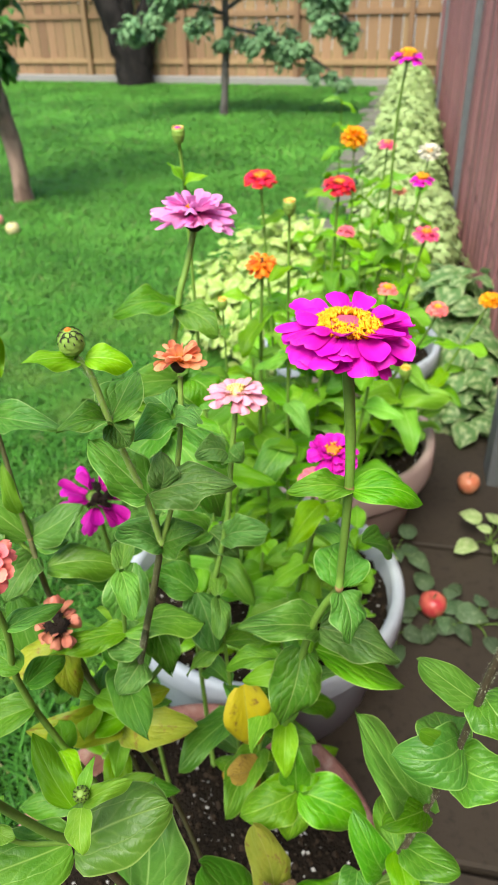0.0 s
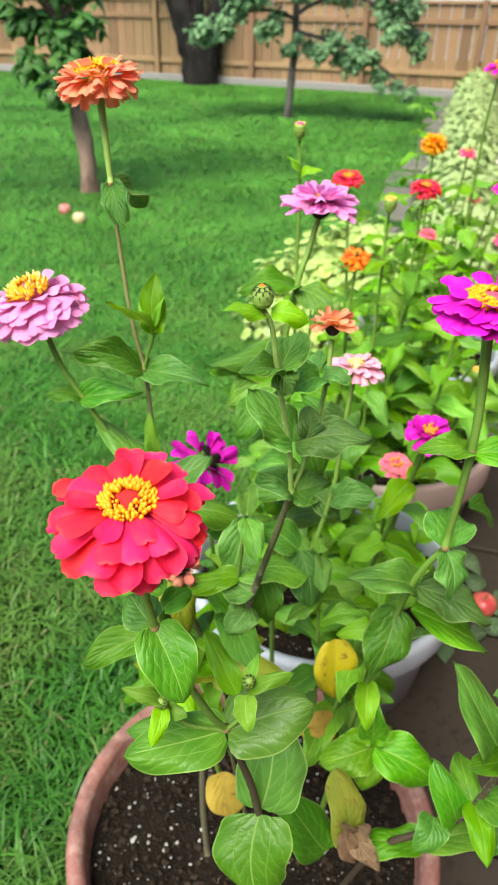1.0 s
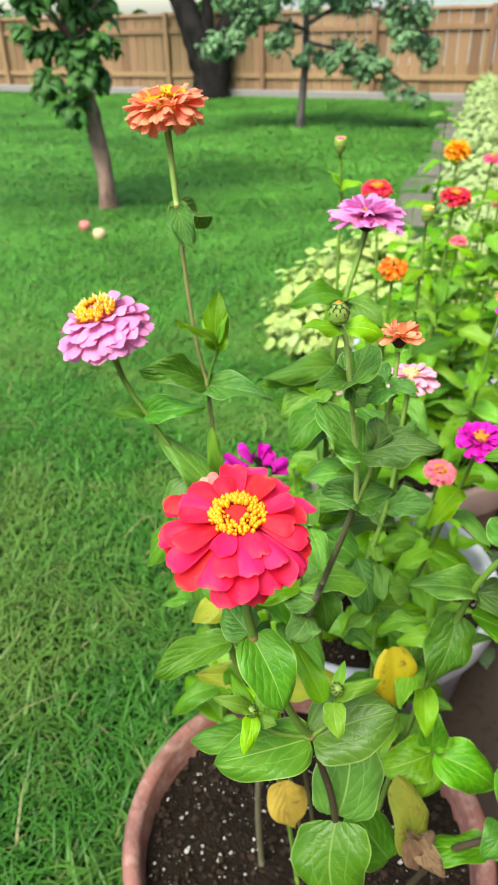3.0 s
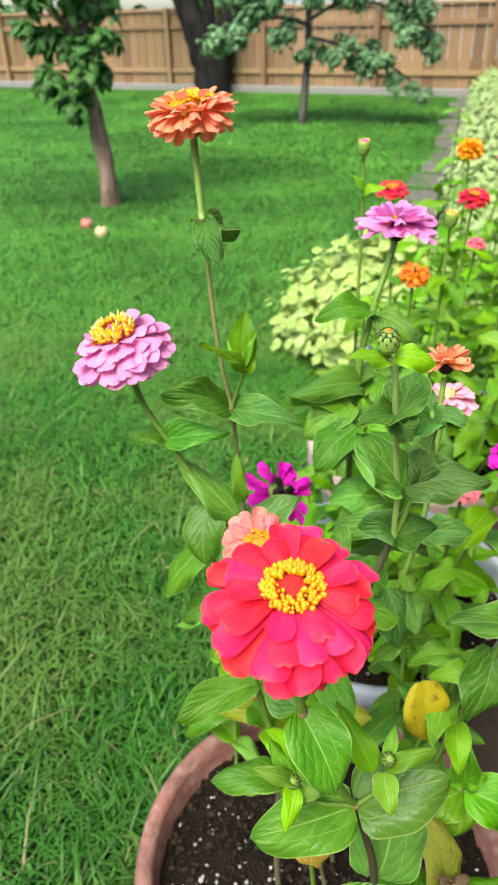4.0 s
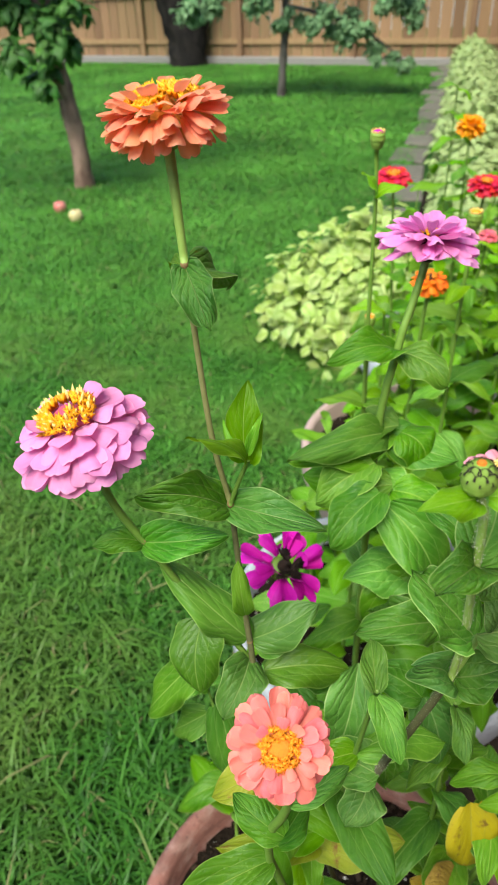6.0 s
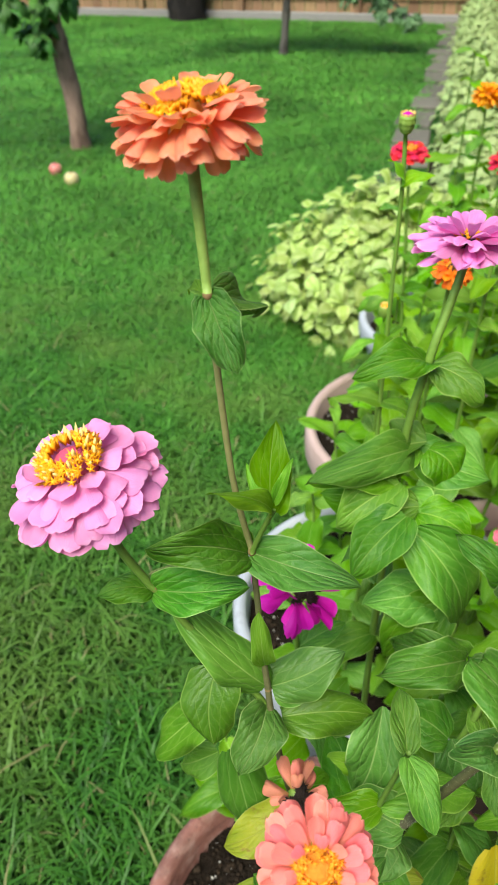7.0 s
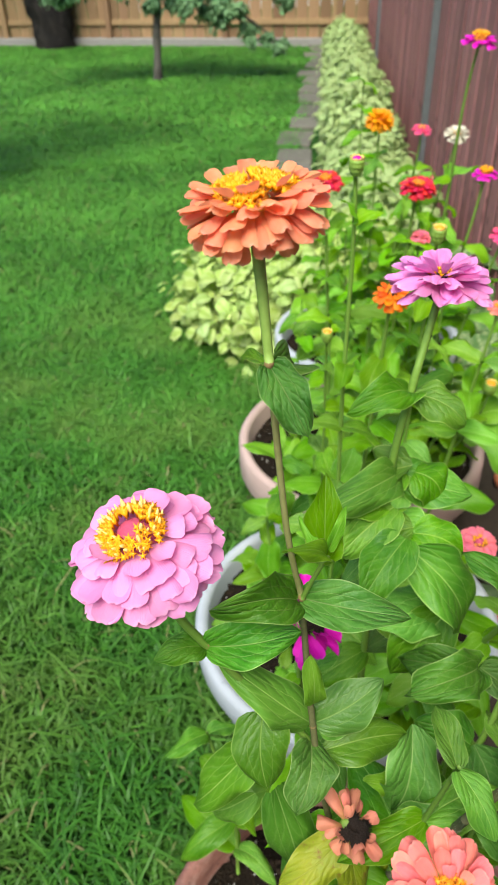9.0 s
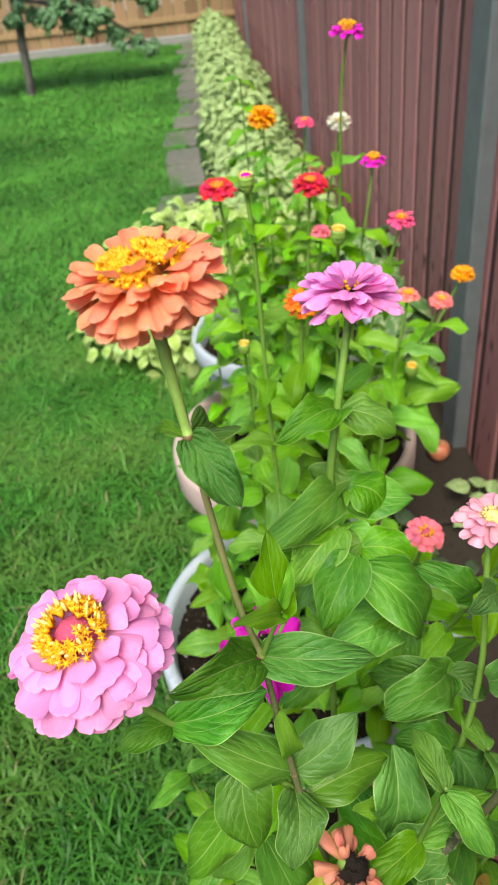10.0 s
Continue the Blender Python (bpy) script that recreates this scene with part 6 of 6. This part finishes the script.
# ---- trees ----
def bark(name, a, b, scale):
    k = Mat(name, 0.85, 0.2)
    co = k.coord()
    f = k.noise(1.0, 6, k.map(co, (scale, scale, scale * 0.25)), 0.65)
    patch = k.ramp(k.noise(7, 4, k.map(co, (1, 1, 0.45))), [(0.42, (0, 0, 0)), (0.58, (0.75, 0.75, 0.75))])
    col = k.mix(k.math("MULTIPLY", k.noise(3, 3, co), 0.4), k.mix(f, a, b), b)
    k.colour(k.mix(patch, col, tuple(0.5 * c for c in a)))
    k.bump(f, 0.9, 0.02)
    return k.m


M_BARK_LIGHT = bark("bark_light", (0.150, 0.085, 0.062), (0.420, 0.280, 0.215), 22)
M_BARK_DARK = bark("bark_dark", (0.0044, 0.0037, 0.0030), (0.024, 0.0192, 0.0163), 9)
M_BARK_GREY = bark("bark_grey", (0.067, 0.059, 0.052), (0.141, 0.126, 0.111), 26)
M_TREELEAF = leaf_mat("tree_leaf", (0.0310, 0.1040, 0.0210), (0.0960, 0.2320, 0.0430), (0.100, 0.180, 0.060), 0.5, per_island=True)
M_APPLELEAF = leaf_mat("apple_leaf", (0.112, 0.226, 0.098), (0.238, 0.392, 0.192), (0.180, 0.290, 0.140), 0.55, per_island=True)


def tree(name, foot, label, limbs, mat, clumps, leaf_mat_, count, size, seed, category="tree"):
    """limbs: (points, first radius, last radius), the first is the trunk; clumps: (centre, radius) of the crown."""
    g = random.Random(seed)
    owner = thing(name, foot, label, category)
    f = Vector(foot)
    for i, (pts, r0, r1) in enumerate(limbs):
        bm = bmesh.new()
        n = len(pts)
        tube(bm, [Vector(p) - f for p in pts], [r0 + (r1 - r0) * j / (n - 1) for j in range(n)], 12 if i == 0 else 7)
        for vert in bm.verts:
            vert.co += Vector((noise.noise(vert.co * 6), noise.noise(vert.co * 6 + Vector((5, 0, 0))), 0)) * r0 * 0.25
        part("trunk" if i == 0 else "limb", bm, mat, owner)
    spots = []
    total = sum(q ** 2 for _, q in clumps)
    for c0, q in clumps:
        sub = [(Vector(c0) - f + Vector((g.gauss(0, 0.5), g.gauss(0, 0.5), g.gauss(0, 0.4))) * q, q * g.uniform(0.2, 0.45)) for _ in range(max(3, int(6 * q / 0.3)))]
        for _ in range(int(count * q * q / total)):
            c1, q1 = g.choice(sub)
            p = c1 + Vector((g.gauss(0, 0.5), g.gauss(0, 0.5), g.gauss(0, 0.5))) * q1
            ln = size * g.uniform(0.6, 1.3)
            spots.append((basis(p, (g.uniform(-1, 1), g.uniform(-1, 1), g.uniform(-1.2, 0.2)), (g.uniform(-0.5, 0.5), g.uniform(-0.8, 0.2), 1)), ln * 0.55, ln))
    joined_leaves("crown", owner, spots, leaf_mat_)
    return owner


tree("tree", (-1.435, 6.371, 0.000), "small tree with a leaning brown trunk and dark leaves",
     [([(-1.435, 6.371, -0.030), (-1.440, 6.362, 0.336), (-1.478, 6.342, 0.772), (-1.532, 6.342, 1.111), (-1.561, 6.342, 1.363), (-1.604, 6.342, 1.885), (-1.643, 6.342, 2.563)], 0.076, 0.05),
      ([(-1.546, 6.342, 1.256), (-1.304, 6.294, 1.595), (-1.014, 6.294, 2.079)], 0.035, 0.015),
      ([(-1.556, 6.342, 1.324), (-1.885, 6.294, 1.692), (-2.224, 6.342, 2.176)], 0.035, 0.015)],
     M_BARK_LIGHT,
     [((-1.624, 6.197, 1.014), 0.17), ((-1.401, 6.216, 1.111), 0.15), ((-1.546, 6.149, 0.898), 0.13), ((-1.469, 6.178, 1.256), 0.18), ((-1.740, 6.246, 1.401), 0.20), ((-1.353, 6.246, 1.450), 0.24), ((-1.566, 6.246, 1.643), 0.3), ((-1.159, 6.294, 1.885), 0.35), ((-2.030, 6.294, 1.934), 0.4), ((-1.595, 6.342, 2.466), 0.6)],
     M_TREELEAF, 3800, 0.115, 5)
tree("apple_tree", (0.37, 11.22, 0), "young apple tree with a thin trunk and drooping branch",
     [([(0.37, 11.22, -0.03), (0.40, 11.21, 0.5), (0.435, 11.2, 0.93), (0.43, 11.2, 1.6), (0.40, 11.2, 2.3)], 0.062, 0.035),
      ([(0.43, 11.2, 1.10), (0.9, 11.1, 1.0), (1.5, 11.05, 0.78), (2.15, 11.0, 0.33)], 0.03, 0.010),
      ([(0.43, 11.2, 1.3), (0.9, 11.1, 1.5), (1.6, 11.05, 1.4), (2.3, 11.0, 1.0)], 0.03, 0.010),
      ([(0.43, 11.2, 1.25), (0.0, 11.1, 1.35), (-0.5, 11.05, 1.25), (-0.95, 11.0, 1.05)], 0.03, 0.010),
      ([(0.42, 11.2, 1.7), (-0.2, 11.1, 2.0), (-0.9, 11.0, 2.1)], 0.03, 0.012)],
     M_BARK_GREY,
     [((0.75, 11.0, 0.95), 0.22), ((1.1, 11.0, 0.85), 0.26), ((1.45, 11.0, 0.72), 0.22), ((1.8, 11.0, 0.50), 0.18), ((2.05, 11.0, 0.36), 0.16), ((-0.75, 11.0, 1.10), 0.22), ((-0.45, 11.0, 1.25), 0.28), ((0.0, 11.0, 1.3), 0.30), ((0.45, 11.0, 0.98), 0.18), ((1.6, 11.0, 1.30), 0.26), ((2.0, 11.0, 1.0), 0.24), ((1.0, 11.0, 1.6), 0.35), ((0.3, 11.0, 1.8), 0.4), ((-0.5, 11.0, 1.7), 0.4), ((1.7, 11.0, 1.7), 0.4), ((0.4, 11.1, 2.4), 0.7)],
     M_APPLELEAF, 17000, 0.085, 6)
tree("shade_tree", (-1.45, 16.0, 0), "old tree with a thick dark forked trunk by the fence",
     [([(-1.32, 16.0, -0.05), (-1.36, 16.0, 0.4), (-1.52, 16.0, 0.95), (-1.80, 16.0, 1.6), (-2.2, 16.0, 2.8)], 0.40, 0.17),
      ([(-1.28, 16.0, 0.2), (-1.10, 16.0, 0.8), (-0.92, 16.0, 1.4), (-0.6, 16.0, 2.8)], 0.30, 0.13),
      ([(-1.36, 16.0, 0.6), (-1.34, 15.95, 1.3), (-1.32, 16.0, 2.6)], 0.16, 0.10)],
     M_BARK_DARK,
     [((-2.2, 15.9, 3.2), 0.9), ((-0.8, 15.9, 3.2), 0.9), ((-1.4, 16, 4.0), 1.2)],
     M_TREELEAF, 1400, 0.16, 8)

# hedge and far trees beyond the fence
g = random.Random(4)
for x, y, rr, h in ((-9, 24, 2.2, 2.2), (-5.2, 23, 2.0, 1.9), (-1.2, 25, 2.2, 2.4), (12, 26, 2.6, 3.2), (-13, 22, 2.4, 2.6)):
    bush((x, y, 0), rr, rr, h, 0, 900, "broad green garden shrub beyond the fence", 0.35, int(100 + x), M_TREELEAF, name="shrub")
